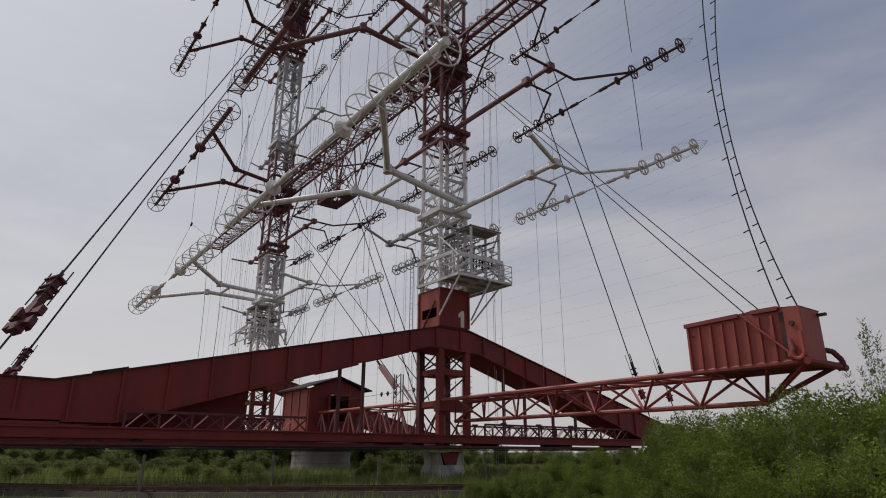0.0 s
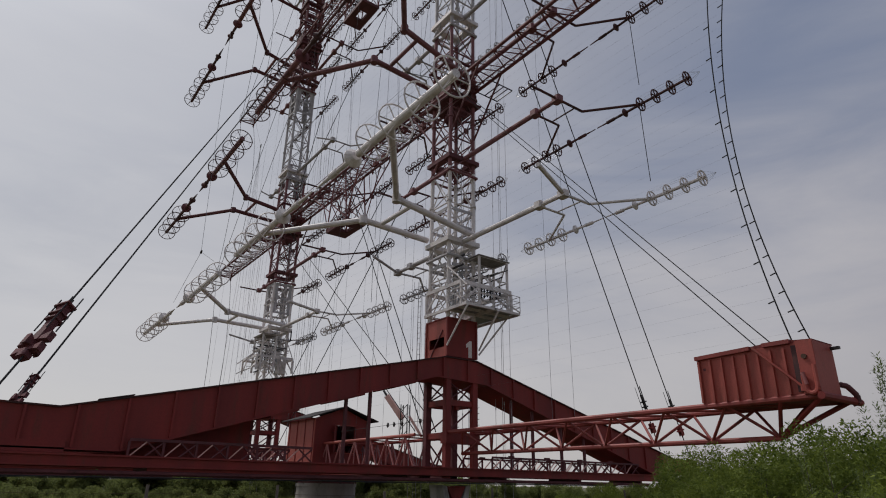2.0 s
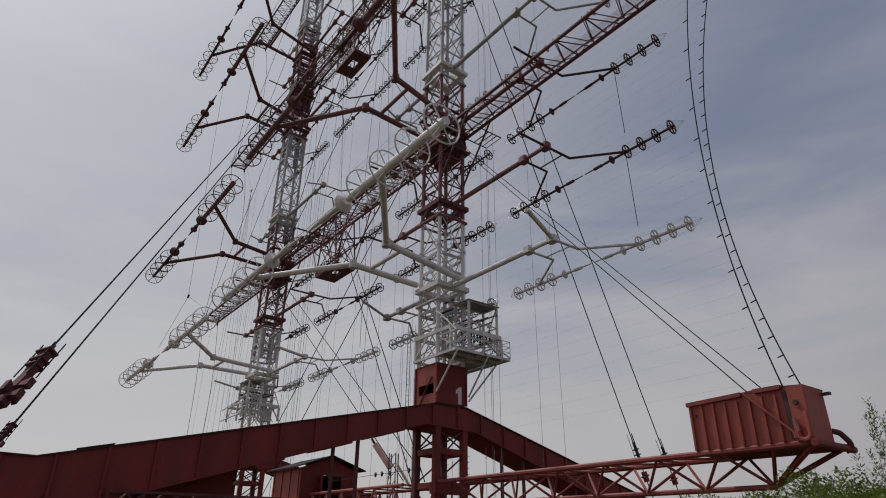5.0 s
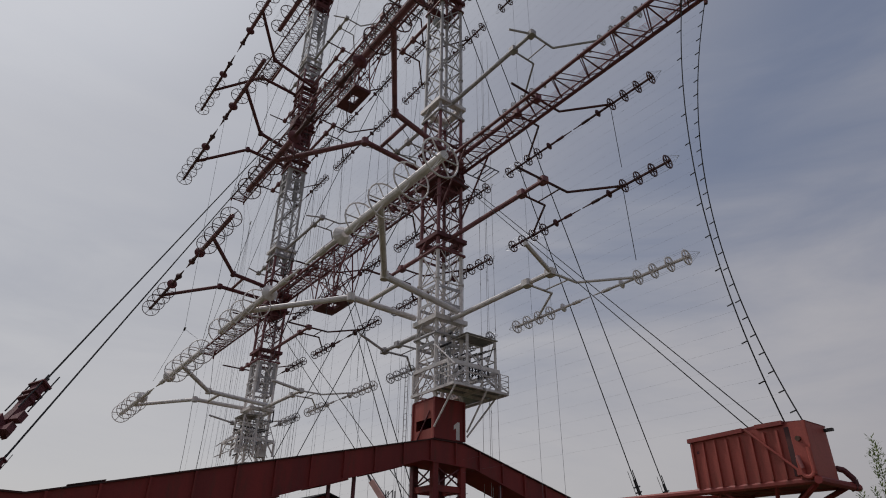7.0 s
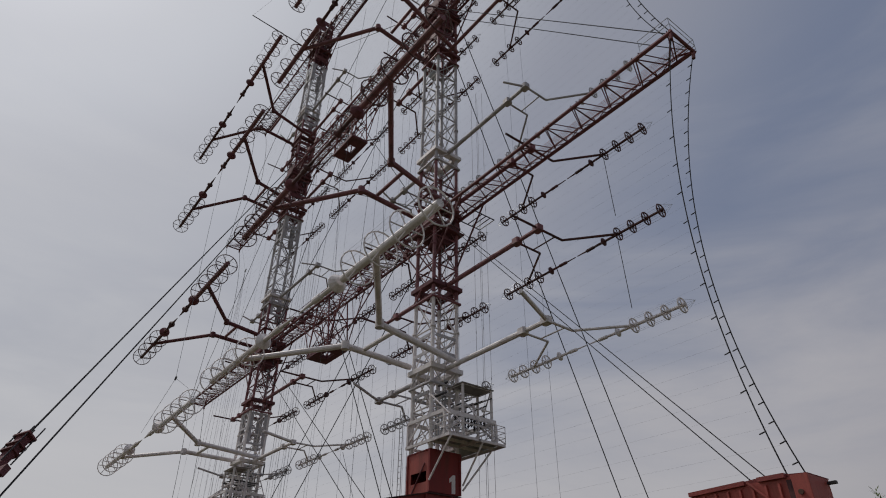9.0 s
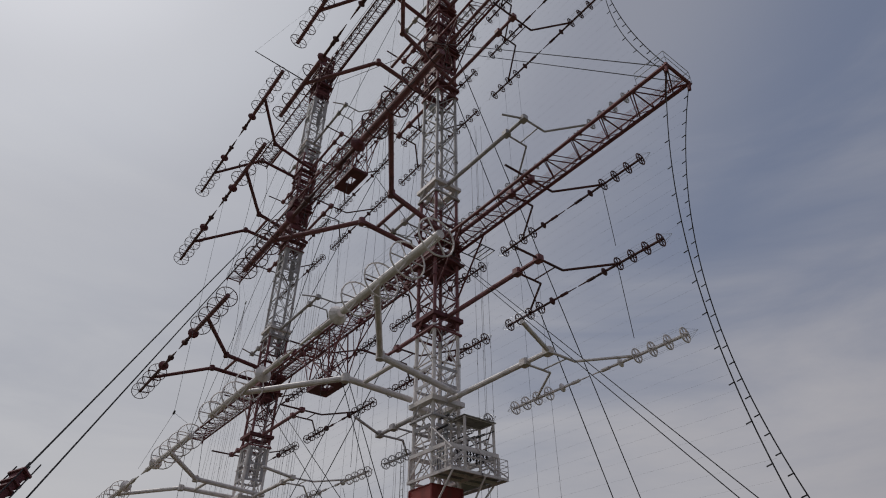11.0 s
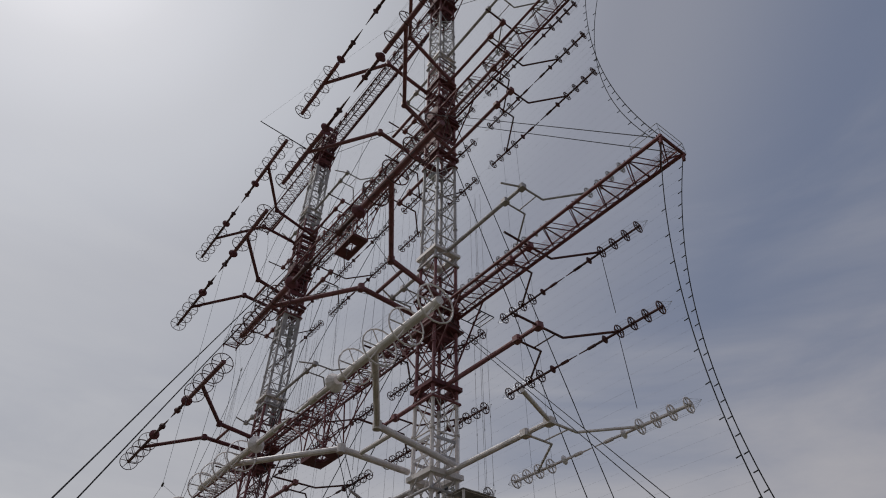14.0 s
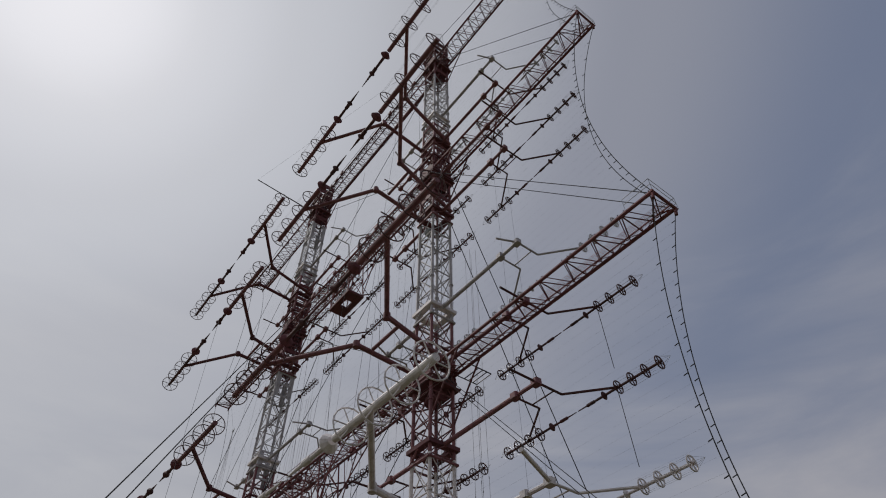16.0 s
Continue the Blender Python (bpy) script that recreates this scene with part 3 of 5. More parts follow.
        for (a, c), (a2, c2) in zip(sq, sq[1:] + sq[:1]):
            f = lambda p, q, t: (hx + p * (2.0 - 0.9 * t), q * 1.0, d + 0.16 + (-d - 0.17) * t)
            part("hanger_post", Shape().tube(f(a, c, 0), f(a, c, 1), 0.07, 6), mat, b)
            for t in (0.0, 0.5):
                part("hanger_brace", Shape().tube(f(a, c, t), f(a2, c2, t + 0.5), 0.045, 5), mat, b)
                part("hanger_brace", Shape().tube(f(a2, c2, t), f(a, c, t + 0.5), 0.045, 5), mat, b)
            part("hanger_brace", Shape().tube(f(a, c, 0.5), f(a2, c2, 0.5), 0.045, 5), mat, b)
            # raking struts out along the boom
            part("raking_strut", Shape().tube(f(a, c, 0.35), (hx + a * 6.5, c * HALF, 0), 0.06, 6), mat, b)
            part("raking_strut", Shape().tube(f(a, c, 0.05), (hx + a * 4.3, c * HALF, 0), 0.05, 6), mat, b)
            low, tip = Vector(f(a, c, 0.35)), Vector((hx + a * 6.5, c * HALF, 0))
            for t0, k0 in ((0.2, 2.0), (0.45, 3.2), (0.7, 4.8)):
                part("strut_hanger", Shape().tube(low.lerp(tip, t0), (hx + a * k0, c * HALF, 0), 0.035, 5), mat, b)
    return b


boom(BOOM_Z[0], "lattice_boom", "long red lattice boom with mesh walkway")
boom(BOOM_Z[1], "lattice_boom", "long red lattice boom high on the masts")
boom(BOOM_Z[2], "lattice_boom", "dark red lattice boom under the mast heads")


# ---------------------------------------------------------------- dipoles
def cage(x0, x1, R, rings, y, wires=6, r=0.035, spokes=3):
    """Rings on a rod, and the thin wires strung over them."""
    step = (x1 - x0) / (rings - 1)
    s = Shape().ring((0, 0, 0), (1, 0, 0), R, r, 18, 5)
    for k in range(spokes):
        w = math.pi * k / spokes
        s.tube((0, -R * math.cos(w), -R * math.sin(w)), (0, R * math.cos(w), R * math.sin(w)), r * 0.8, 4, caps=False)
    strings = []
    for k in range(wires):
        wire = Shape()
        strings.append(wire)
        w = 2 * math.pi * k / wires + 0.3
        wire.tube((x0, y + R * math.cos(w), R * math.sin(w)), (x1, y + R * math.cos(w), R * math.sin(w)), 0.007, 3, caps=False)
        wire.tube((x1, y + R * math.cos(w), R * math.sin(w)), (x1 + math.copysign(0.8, x1 - x0), y, 0), 0.007, 3, caps=False)
    return s, [x0 + k * step for k in range(rings)], strings


def small_dipole(way, c, stub):
    """An arm along the mast's plane, with a forked bracket and a cage dipole behind it. way: +1 or -1 along x."""
    # upper white dipoles take the backlit grey too
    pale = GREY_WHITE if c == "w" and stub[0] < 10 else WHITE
    mat = pale if c == "w" else BLACKISH_RED
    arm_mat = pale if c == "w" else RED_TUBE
    d = thing("cage_dipole", (0, 0, -50), ("white" if c == "w" else "blackish red") + " cage dipole on a forked arm of the mast", "dipole", "short cage dipoles behind the masts")
    w, o = way, (0.0 if way > 0 else 3.4)
    at = lambda k, y=0.0: (w * (k - o), y, 0.0)
    part("arm", Shape().tube((1.15 * w, 0, 0), at(8.6), 0.17, 10).tube(at(8.5), at(10.7), 0.14, 8), arm_mat, d)
    for k in (8.65, 10.55):
        part("bracket", Shape().box((at(k)[0] - 0.3, -0.26, -0.2), (at(k)[0] + 0.3, 0.26, 0.2), bevel=0.08), arm_mat, d)
    part("fork", Shape().path([at(8.6), at(8.6, 2.15), at(5.1, 4.4)], 0.075, 7), mat, d)
    part("stub", Shape().tube(at(stub[0], stub[1]), at(10.6), stub[2], 8), mat, d)
    part("fork", Shape().path([at(10.6), at(10.6, 2.15), at(13.3, 4.4)], 0.085, 7), mat, d)
    part("tie", Shape().tube(at(8.65, 1.5), at(10.55, 1.5), 0.05, 6), mat, d)
    for side in (-1, 1):
        x = lambda k: w * (9.8 - o + side * k)
        rod = Shape().tube((x(0.09), 4.4, 0), (x(2.0), 4.4, 0), 0.035, 6, r2=0.09).tube((x(2.0), 4.4, 0), (x(6.9), 4.4, 0), 0.085, 8)
        rod.tube((x(0.9), 4.4, 0), (x(1.5), 4.4, 0), 0.11, 8)
        bar = part("rod", rod, mat, d)
        part("disc", Shape().tube((x(2.2), 4.4, 0), (x(2.33), 4.4, 0), 0.14, 12, r2=0.3).tube((x(2.33), 4.4, 0), (x(2.45), 4.4, 0), 0.3, 12, r2=0.14), mat, bar)
        s, xs, strings = cage(x(3.5), x(6.7), 0.43, 4, 4.4, r=0.045)
        ring = s.mesh("ring", mat)
        for q in xs:
            part("ring", ring, mat, bar, at=(q, 4.4, 0))
        for wire in strings:
            part("cage_wire", wire, GREY_STEEL, bar)
    return d


def big_dipole(c, sooty=False):
    """Two arms in front of the mast that fork out to a long cage dipole."""
    mat = WHITE if c == "w" else BLACKISH_RED
    arm_mat = WHITE if c == "w" else RED_TUBE
    col = "white" if c == "w" else "rusty red"
    d = thing("long_cage_dipole", (0, 0, -50), col + " long cage dipole on two forked tubes", "dipole", "long cage dipoles before the masts")
    ax, c0 = -11.05, 1.1
    for s in (-1, 1):
        x = lambda k: c0 + k * s
        bend = (c0 + 2.05 * s, -6.6, 0)
        part("fork_arm", Shape().tube((1.35 * s, 1.0 if s > 0 else -1.2, 0), bend, 0.21, 10).tube(bend, (x(8.7), ax, 0), 0.19, 10)
             .tube((bend[0], bend[1], -0.27), (bend[0], bend[1], 0.27), 0.27, 10), DARK_RED if sooty else arm_mat, d)
        rod = Shape().tube((x(0.3), ax, 0), (x(1.4), ax, 0), 0.03, 6, r2=0.10).tube((x(1.4), ax, 0), (x(4.9), ax, 0), 0.11, 8, r2=0.17)
        rod.tube((x(2.2), ax, 0), (x(3.0), ax, 0), 0.2, 10)
        part("tapered_rod", rod, mat, d)
        part("lens_disc", Shape().tube((x(4.5), ax, 0), (x(4.74), ax, 0), 0.2, 12, r2=0.54).tube((x(4.74), ax, 0), (x(4.82), ax, 0), 0.54, 12).tube((x(4.82), ax, 0), (x(5.15), ax, 0), 0.54, 12, r2=0.24), DARK_RED if c == "r" else arm_mat, d)
        if c == "r":
            part("small_disc", Shape().tube((x(2.0), ax, 0), (x(2.22), ax, 0), 0.14, 12, r2=0.34).tube((x(2.22), ax, 0), (x(2.5), ax, 0), 0.34, 12, r2=0.14), mat, d)
        bar = part("tube", Shape().tube((x(5.4), ax, 0), (x(13.9), ax, 0), 0.165 if sooty and s < 0 else 0.215, 12), mat if sooty and s < 0 else arm_mat, d)
        sh, xs, strings = cage(x(6.9), x(13.6), 0.98, 4, ax, wires=8, r=0.045)
        ring = sh.mesh("ring", mat)
        for q in xs:
            part("ring", ring, mat, bar, at=(q, ax, 0))
        for wire in strings:
            part("cage_wire", wire, GREY_STEEL, bar)
    part("cross_tube", Shape().tube((c0 - 1.75, -5.3, 0), (c0 + 1.75, -5.3, 0), 0.15, 8), arm_mat, d)
    return d


# the counterpoise stub of the lowest level is longer, those of the white upper levels shorter
STUBS = {"low": (12.2, -3.6, 0.13), "w": (9.9, -1.6, 0.085), "r": (10.6, -2.35, 0.085)}
small = {(w, s): small_dipole(w, "r" if s == "r" else "w", STUBS[s] if (w, s) != (-1, "low") else (8.5, -3.4, 0.1)) for w in (-1, 1) for s in STUBS}
used = set()
for mx in (MAST_X, MAST_B):
    for z, c in SMALL_Z:
        c = "low" if z < 20 else c
        for w in (-1, 1):
            if (w, c) not in used:
                used.add((w, c))
                small[w, c].matrix_basis = pose(mx, 0, z)
            else:
                copy_thing(small[w, c], pose(mx, 0, z))
big = {"w": big_dipole("w"), "r": big_dipole("r"), "sooty": big_dipole("r", True)}
for mx in (MAST_X, MAST_B):
    for z, c in BIG_Z:
        kind = "sooty" if c == "r" and mx < 0 else c
        place = pose(mx, 0, z) if mx > 0 else pose(mx + 0.25, 0.15 if c == "w" else 0.35, z - 0.25)
        if kind not in used:
            used.add(kind)
            big[kind].matrix_basis = place
        else:
            copy_thing(big[kind], place)


# ---------------------------------------------------------------- gabled portal frames
GABLE = [(-25.5, 4.55), (-21.4, 4.45), (-1.3, 9.13), (1.1, 9.13), (21.3, 3.83), (24.2, 3.75), (24.2, 2.9), (19.2, 2.43), (1.9, 7.7), (-2.0, 7.85), (-18.8, 2.78), (-25.5, 2.78)]


def gable_frame(x, label):
    g = thing("gabled_frame", (x, 0, 1.2), label, "steel frame", "pair of gabled frames")
    t = 1.2
    top = lambda y: np.interp(y, [p[0] for p in GABLE[:6]], [p[1] for p in GABLE[:6]])
    low = lambda y: np.interp(y, [p[0] for p in GABLE[:5:-1]], [p[1] for p in GABLE[:5:-1]])
    webs = {}
    for x0 in (-t, t - 0.04):
        webs[x0 > 0] = part("web_plate", Shape().prism([(u, v - 1.2) for u, v in GABLE], "x", x0, x0 + 0.04), RED, g)
    for pts, name in ((GABLE[:6], "top_flange"), (GABLE[6:], "bottom_flange")):
        for (y0, z0), (y1, z1) in zip(pts, pts[1:]):
            s = Shape().beam((0, y0, z0 - 1.2), (0, y1, z1 - 1.2), 2 * t + 0.24, 0.07)
            part(name, s, FLANGE_DIRT if name == "top_flange" else RED, g)
    part("loose_plate", Shape().beam((t - 0.1, -20.0, 3.66), (t - 0.1, -18.6, 3.99), 0.3, 0.05), FLANGE_DIRT, g, "loose steel plate lying on the girder")
    # ribs on the webs, and doubling plates below
    for k in range(24):
        y = -22.6 + k * 1.92
        for x0 in (-t - 0.13, t):
            part("web_rib", Shape().box((x0, y - 0.05, low(y) - 1.15), (x0 + 0.13, y + 0.05, top(y) - 1.2 - 0.05)), RED, webs[x0 > 0])
    for y in (-12.2, -8.4, -5.0):
        part("doubling_plate", Shape().beam((0, y, low(y) - 1.27), (0, y + 1.5, low(y + 1.5) - 1.27), 2 * t + 0.1, 0.1), RED, g)
    # columns below the mast
    for cx in (-HALF, HALF):
        for cy in (-HALF, HALF):
            part("column", Shape().box((cx - 0.2, cy - 0.2, 0.6), (cx + 0.2, cy + 0.2, 6.62), bevel=0.03), DARK_RED if cx < 0 else RED, g)
    for z in (3.05, 5.0):
        for c in (-HALF, HALF):
            part("column_tie", Shape().box((-HALF + 0.2, c - 0.1, z), (HALF - 0.2, c + 0.1, z + 0.35)), RED, g)
            part("column_tie", Shape().box((c - 0.1, -HALF + 0.2, z), (c + 0.1, HALF - 0.2, z + 0.35)), RED, g)
    for c in (-HALF, HALF):
        for p, q in (((c, -HALF, 3.4), (c, HALF, 5.0)), ((c, -HALF, 5.3), (c, HALF, 6.5)), ((c, HALF, 5.3), (c, -HALF, 6.5)), ((-HALF, c, 5.3), (HALF, c, 6.5)), ((-HALF, c, 0.8), (HALF, c, 3.0)), ((c, HALF, 0.8), (c, -HALF, 3.0))):
            part("column_brace", Shape().tube(p, q, 0.055, 5), DARK_RED, g)
        for k in range(5):
            part("rung", Shape().tube((c + 0.3, HALF + 0.22, 3.6 + k * 0.35), (c - 0.3, HALF + 0.22, 3.6 + k * 0.35), 0.02, 4), DARK_RED, g)
    # posts from the deck up to the girder
    for y in (-7.9, -6.4, 4.3, 6.2, 8.9, 11.2):
        part("post", Shape().box((0.87, y - 0.08, 1.27), (1.03, y + 0.08, low(y) - 1.2)), DARK_RED, g)
    # heavy box tie where the low boom is seated
    part("seat_plate", Shape().box((HALF - 0.3, -HALF - 0.25, 2.75), (HALF + 0.32, HALF + 0.25, 3.4), bevel=0.02), RED, g)
    # deck beams
    for x0 in (-1.55, 1.35):
        part("beam_web", Shape().box((x0, -25, 0.98), (x0 + 0.14, 19.5, 1.32)), RED, g)
        part("beam_flange", Shape().box((x0 - 0.12, -25, 1.32), (x0 + 0.26, 19.5, 1.39)), RED, g)
        part("beam_flange", Shape().box((x0 - 0.12, -25, 0.91), (x0 + 0.26, 19.5, 0.98)), RED, g)
        part("lower_beam", Shape().tube((x0 + 0.07, -25, 0.68), (x0 + 0.07, 17.5, 0.68), 0.1, 8), DARK_RED, g)
        part("side_sheet", Shape().box((x0 + 0.03, -17.6, 0.62), (x0 + 0.08, -9.6, 0.91)), RED, g)
        part("slack_cable", Shape().tube((x0 + 0.4, -25, 0.5), (x0 + 0.4, 17.0, 0.55), 0.028, 5), CABLE, g)
    for y in (-24.2, -17.6, -10.8, -4.0, 3.2, 10.0, 16.6):
        part("beam_hanger", Shape().box((-1.5, y, 0.66), (1.42, y + 0.2, 0.91)), DARK_RED, g)
    part("gusset_plate", Shape().prism([(-18.6, 1.32), (-12.3, 1.32), (-12.3, 3.55), (-18.6, 1.7)], "x", -1.32, -1.28), RED, g)
    part("splice_plate", Shape().box((1.2, -24.9, 1.42), (1.32, -20.9, 1.9)), RED, g)
    for k in range(18):
        y = -24 + k * 2.5
        part("deck_joist", Shape().box((-1.41, y, 1.0), (1.35, y + 0.15, 1.2)), DARK_RED, g)
    part("deck_plate", Shape().box((-1.3, -25, 1.22), (1.3, 19.5, 1.26)), RED, g)
    # lattice parapets on both sides of the deck: flat slanting bars, crossed rods and a stout top rail
    for x0 in (-1.45, 1.45):
        for y0, y1 in ((-18.5, -9.9), (2.2, 16.5)):
            n = round((y1 - y0) / 1.55)
            h = (y1 - y0) / n
            rail = part("parapet_rail", Shape().box((x0 - 0.06, y0, 2.0), (x0 + 0.06, y1, 2.12)), DARK_RED, g)
            # slanting bars in pale pink imitate sun catching them
            flat = Shape().beam((0, 0.1, 1.39), (0, h * 0.5, 2.0), 0.05, 0.05).mesh("parapet_bar", PINK)
            cross = Shape().tube((0, h * 0.5, 1.39), (0, h, 2.0), 0.045, 5).tube((0, h * 0.5, 2.0), (0, h, 1.39), 0.04, 5).mesh("parapet_cross", DARK_RED)
            upright = Shape().box((-0.04, -0.05, 1.39), (0.04, 0.05, 2.0)).mesh("parapet_post", DARK_RED)
            for k in range(n):
                for name, me in (("parapet_bar", flat), ("parapet_cross", cross), ("parapet_post", upright)):
                    part(name, me, None, rail, at=(x0, y0 + k * h, 0))
                if y0 > 0 and k % 2:
                    part("parapet_cap", Shape().box((x0 - 0.08, y0 + k * h - 0.2, 2.12), (x0 + 0.08, y0 + k * h + 0.2, 2.2)), DARK_RED, rail)
    # wheel bogies on the ring rail
    for y in (-24.6, 23.0):
        b = Shape().prism([(-1.4, 0.55), (1.4, 0.55), (1.0, -0.3), (-1.0, -0.3)], "x", -0.5, 0.5)
        b.v = [(p[0], p[1] + y, p[2]) for p in b.v]
        bog = part("bogie", b, DARK_RED, g)
        for dy in (-0.7, 0.7):
            part("wheel", Shape().tube((-0.12, y + dy, -0.45), (0.12, y + dy, -0.45), 0.42, 18), RAIL, bog)
    return g


gable_frame(MAST_X, "red plate-girder gable frame on wheels carrying the mast")
gable_frame(MAST_B, "farther red plate-girder gable frame on wheels")


# ---------------------------------------------------------------- mast cabins and service platforms
def mast_cabin(x, label):
    c = thing("mast_cabin", (x, 0, 9.24), label, "cabin")
    e, h = 1.17, 2.43
    w = Shape()
    # front wall (towards the long dipoles) with a wide opening
    w.box((-e, -e, 0), (-e + 0.35, -e + 0.06, h)).box((e - 0.35, -e, 0), (e, -e + 0.06, h)).box((-e + 0.35, -e, 1.25), (e - 0.35, -e + 0.06, h)).box((-e + 0.35, -e, 0), (e - 0.35, -e + 0.06, 0.62))
    # front in the lit red, other walls in RED: sunlight put into the colour
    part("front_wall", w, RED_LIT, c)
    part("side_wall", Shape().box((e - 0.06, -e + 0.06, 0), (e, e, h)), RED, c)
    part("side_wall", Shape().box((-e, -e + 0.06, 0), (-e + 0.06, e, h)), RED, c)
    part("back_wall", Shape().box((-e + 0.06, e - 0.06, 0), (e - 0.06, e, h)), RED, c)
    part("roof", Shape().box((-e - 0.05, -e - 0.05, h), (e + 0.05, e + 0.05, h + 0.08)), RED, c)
    for cx in (-e, e):
        for cy in (-e, e):
            part("corner_angle", Shape().box((cx - 0.07, cy - 0.07, 0), (cx + 0.07, cy + 0.07, h)), RED, c)
    part("brace", Shape().tube((-0.6, -e - 0.05, 0.1), (0.7, -e - 0.05, 1.7), 0.045, 5), DARK_RED, c)
    # painted numeral 1 with a flag
    out = [(-0.12, 0.0), (0.16, 0.0), (0.16, 1.1), (-0.02, 1.1), (-0.3, 0.86), (-0.3, 0.62), (-0.12, 0.72)]
    part("numeral", Shape().prism([(u + 0.64, v + 0.06) for u, v in out], "x", e + 0.004, e + 0.016), WHITE, c, "white painted numeral 1")
    return c


mast_cabin(MAST_X, "red sheet-steel cabin with an open front under the mast")


def service_platform(x, label, rails=True):
    p = thing("service_platform", (x, 0, 12.25), label, "platform", "service platforms on the masts")
    x0, x1, y0, y1 = -1.3, 3.3, -1.35, 3.2
    s = Shape()
    for y in (y0, y1 - 0.12, 1.0):
        s.box((x0, y, -0.16), (x1, y + 0.12, 0.02))
    for xx in (x0, x1 - 0.12, 1.2, 2.2):
        s.box((xx, y0 + 0.12, -0.15), (xx + 0.12, y1 - 0.12, 0.01))
    if rails:
        part("floor_frame", s, WHITE, p)
    if rails:
        part("floor_plate", Shape().box((1.25, y0 + 0.14, 0.02), (x1 - 0.13, y1 - 0.14, 0.05)).box((x0 + 0.14, 1.25, 0.02), (1.25, y1 - 0.14, 0.05)), GREY_STEEL, p)
    pts = [(x0, y1), (x1, y1), (x1, y0), (1.4, y0)]
    r = Shape()
    for z in (0.4, 0.75, 1.12):
        for a, b in zip(pts, pts[1:]):
            r.tube((*a, z), (*b, z), 0.022, 5)
    for a, b in zip(pts, pts[1:]):
        for k in range(5):
            q = Vector((*a, 0)).lerp(Vector((*b, 0)), k / 4)
            r.tube(q, q + Vector((0, 0, 1.12)), 0.024, 5)
    if rails:
        part("guard_rail", r, WHITE, p)
    for a, b in (((1.3, 1.3, -2.7), (1.9, y1, -0.15)), ((1.3, 1.3, -2.4), (x1, 1.3, -0.15)), ((1.3, -1.3, -2.4), (x1, -1.2, -0.15)), ((-1.3, 1.3, -2.4), (-1.2, y1, -0.15))) if rails else ():
        part("strut", Shape().tube(a, b, 0.06, 6), WHITE, p)
    # heavy ring beam on posts round the switch gear
    ring = [(x0 + 0.15, y0 + 0.1), (x1 - 0.6, y0 + 0.1), (x1 - 0.6, y1 - 0.25), (x0 + 0.15, y1 - 0.25)]
    for (a, b), (a2, b2) in zip(ring, ring[1:] + ring[:1]):
        part("ring_beam", Shape().beam((a, b, 1.5), (a2, b2, 1.5), 0.14, 0.24), WHITE, p)
        part("ring_post", Shape().box((a - 0.08, b - 0.08, 0.02), (a + 0.08, b + 0.08, 1.38)), WHITE, p)
        part("ring_knee", Shape().beam((a, b, 0.2), (a * 0.65 + a2 * 0.35, b * 0.65 + b2 * 0.35, 1.4), 0.06, 0.14), WHITE, p)
    # frame for the switch gear, roofed
    f = Shape()
    bx0, bx1, by0, by1, h = 0.9, 2.3, 0.55, 3.0, 3.75
    for a in (bx0, bx1):
        for b in (by0, by1):
            f.tube((a, b, 0), (a, b, h), 0.1, 8)
        for z in (1.2, 2.3, h):
            f.tube((a, by0, z), (a, by1, z), 0.045, 5)
    for b in (by0, by1):
        for z in (1.2, 2.3, h):
            f.tube((bx0, b, z), (bx1, b, z), 0.045, 5)
        f.tube((bx0, b, 0), (bx1, b, 1.2), 0.035, 5).tube((bx1, b, 1.2), (bx0, b, 2.3), 0.035, 5)
    gear = part("switch_frame", f, WHITE, p)
    part("switch_roof", Shape().box((bx0 - 0.15, by0 - 0.15, h), (bx1 + 0.15, by1 + 0.15, h + 0.07)), STAINED, p, "stained grey sheet roof")
    for i in range(4):
        for j in range(3):
            ins = Shape().tube((0, 0, 0), (0, 0, 0.8), 0.05, 6)
            for k in range(4):
                ins.tube((0, 0, 0.1 + k * 0.18), (0, 0, 0.16 + k * 0.18), 0.1, 8)
            part("insulator", ins, DARK_STEEL, gear, at=(bx0 + 0.2 + i * 0.33, by0 + 0.35 + j * 0.8, 1.2))
    for j in range(3):
        y = by0 + 0.35 + j * 0.8
        part("busbar", Shape().tube((bx0 - 1.4, y, 2.62), (bx1 + 0.1, y, 2.62), 0.05, 6), DARK_STEEL, gear, "dark busbar")
        part("busbar", Shape().tube((bx0 - 1.1, y, 0.75), (bx1, y, 0.75), 0.04, 6), WHITE, gear)
        for i in range(2):
            part("insulator", Shape().tube((0, 0, 0), (0, 0, 0.32), 0.09, 8), WHITE, gear, at=(bx0 + 0.25 + i * 0.85, y, 2.3))
    for a, b in (((-1.2, -1.2, 0.1), (bx0, by0, 2.3)), ((-1.2, 1.6, 0.1), (bx0, by1, 2.3)), ((0.2, by1, 0.05), (bx1, by1, h)), ((bx0, by0, h), (0.1, -1.0, h - 0.9)), ((bx0, by1, h), (-0.6, 1.0, h - 0.4))):
        part("strut", Shape().tube(a, b, 0.045, 6), WHITE, p)
    part("switch_box", Shape().box((-0.9, 1.25, 0.06), (-0.1, 1.9, 1.35), bevel=0.04), WHITE, p, "white steel switch box")
    for k in range(6):
        part("busbar", Shape().tube((bx0 - 0.5, by0 + 0.2 + k * 0.42, 2.3 + 0.17 * k), (bx1 + 0.25, by0 + 0.2 + k * 0.42, 2.3 + 0.17 * k), 0.035, 5), DARK_STEEL if k % 2 else WHITE, gear)
    r = random.Random(31 + int(abs(x)))
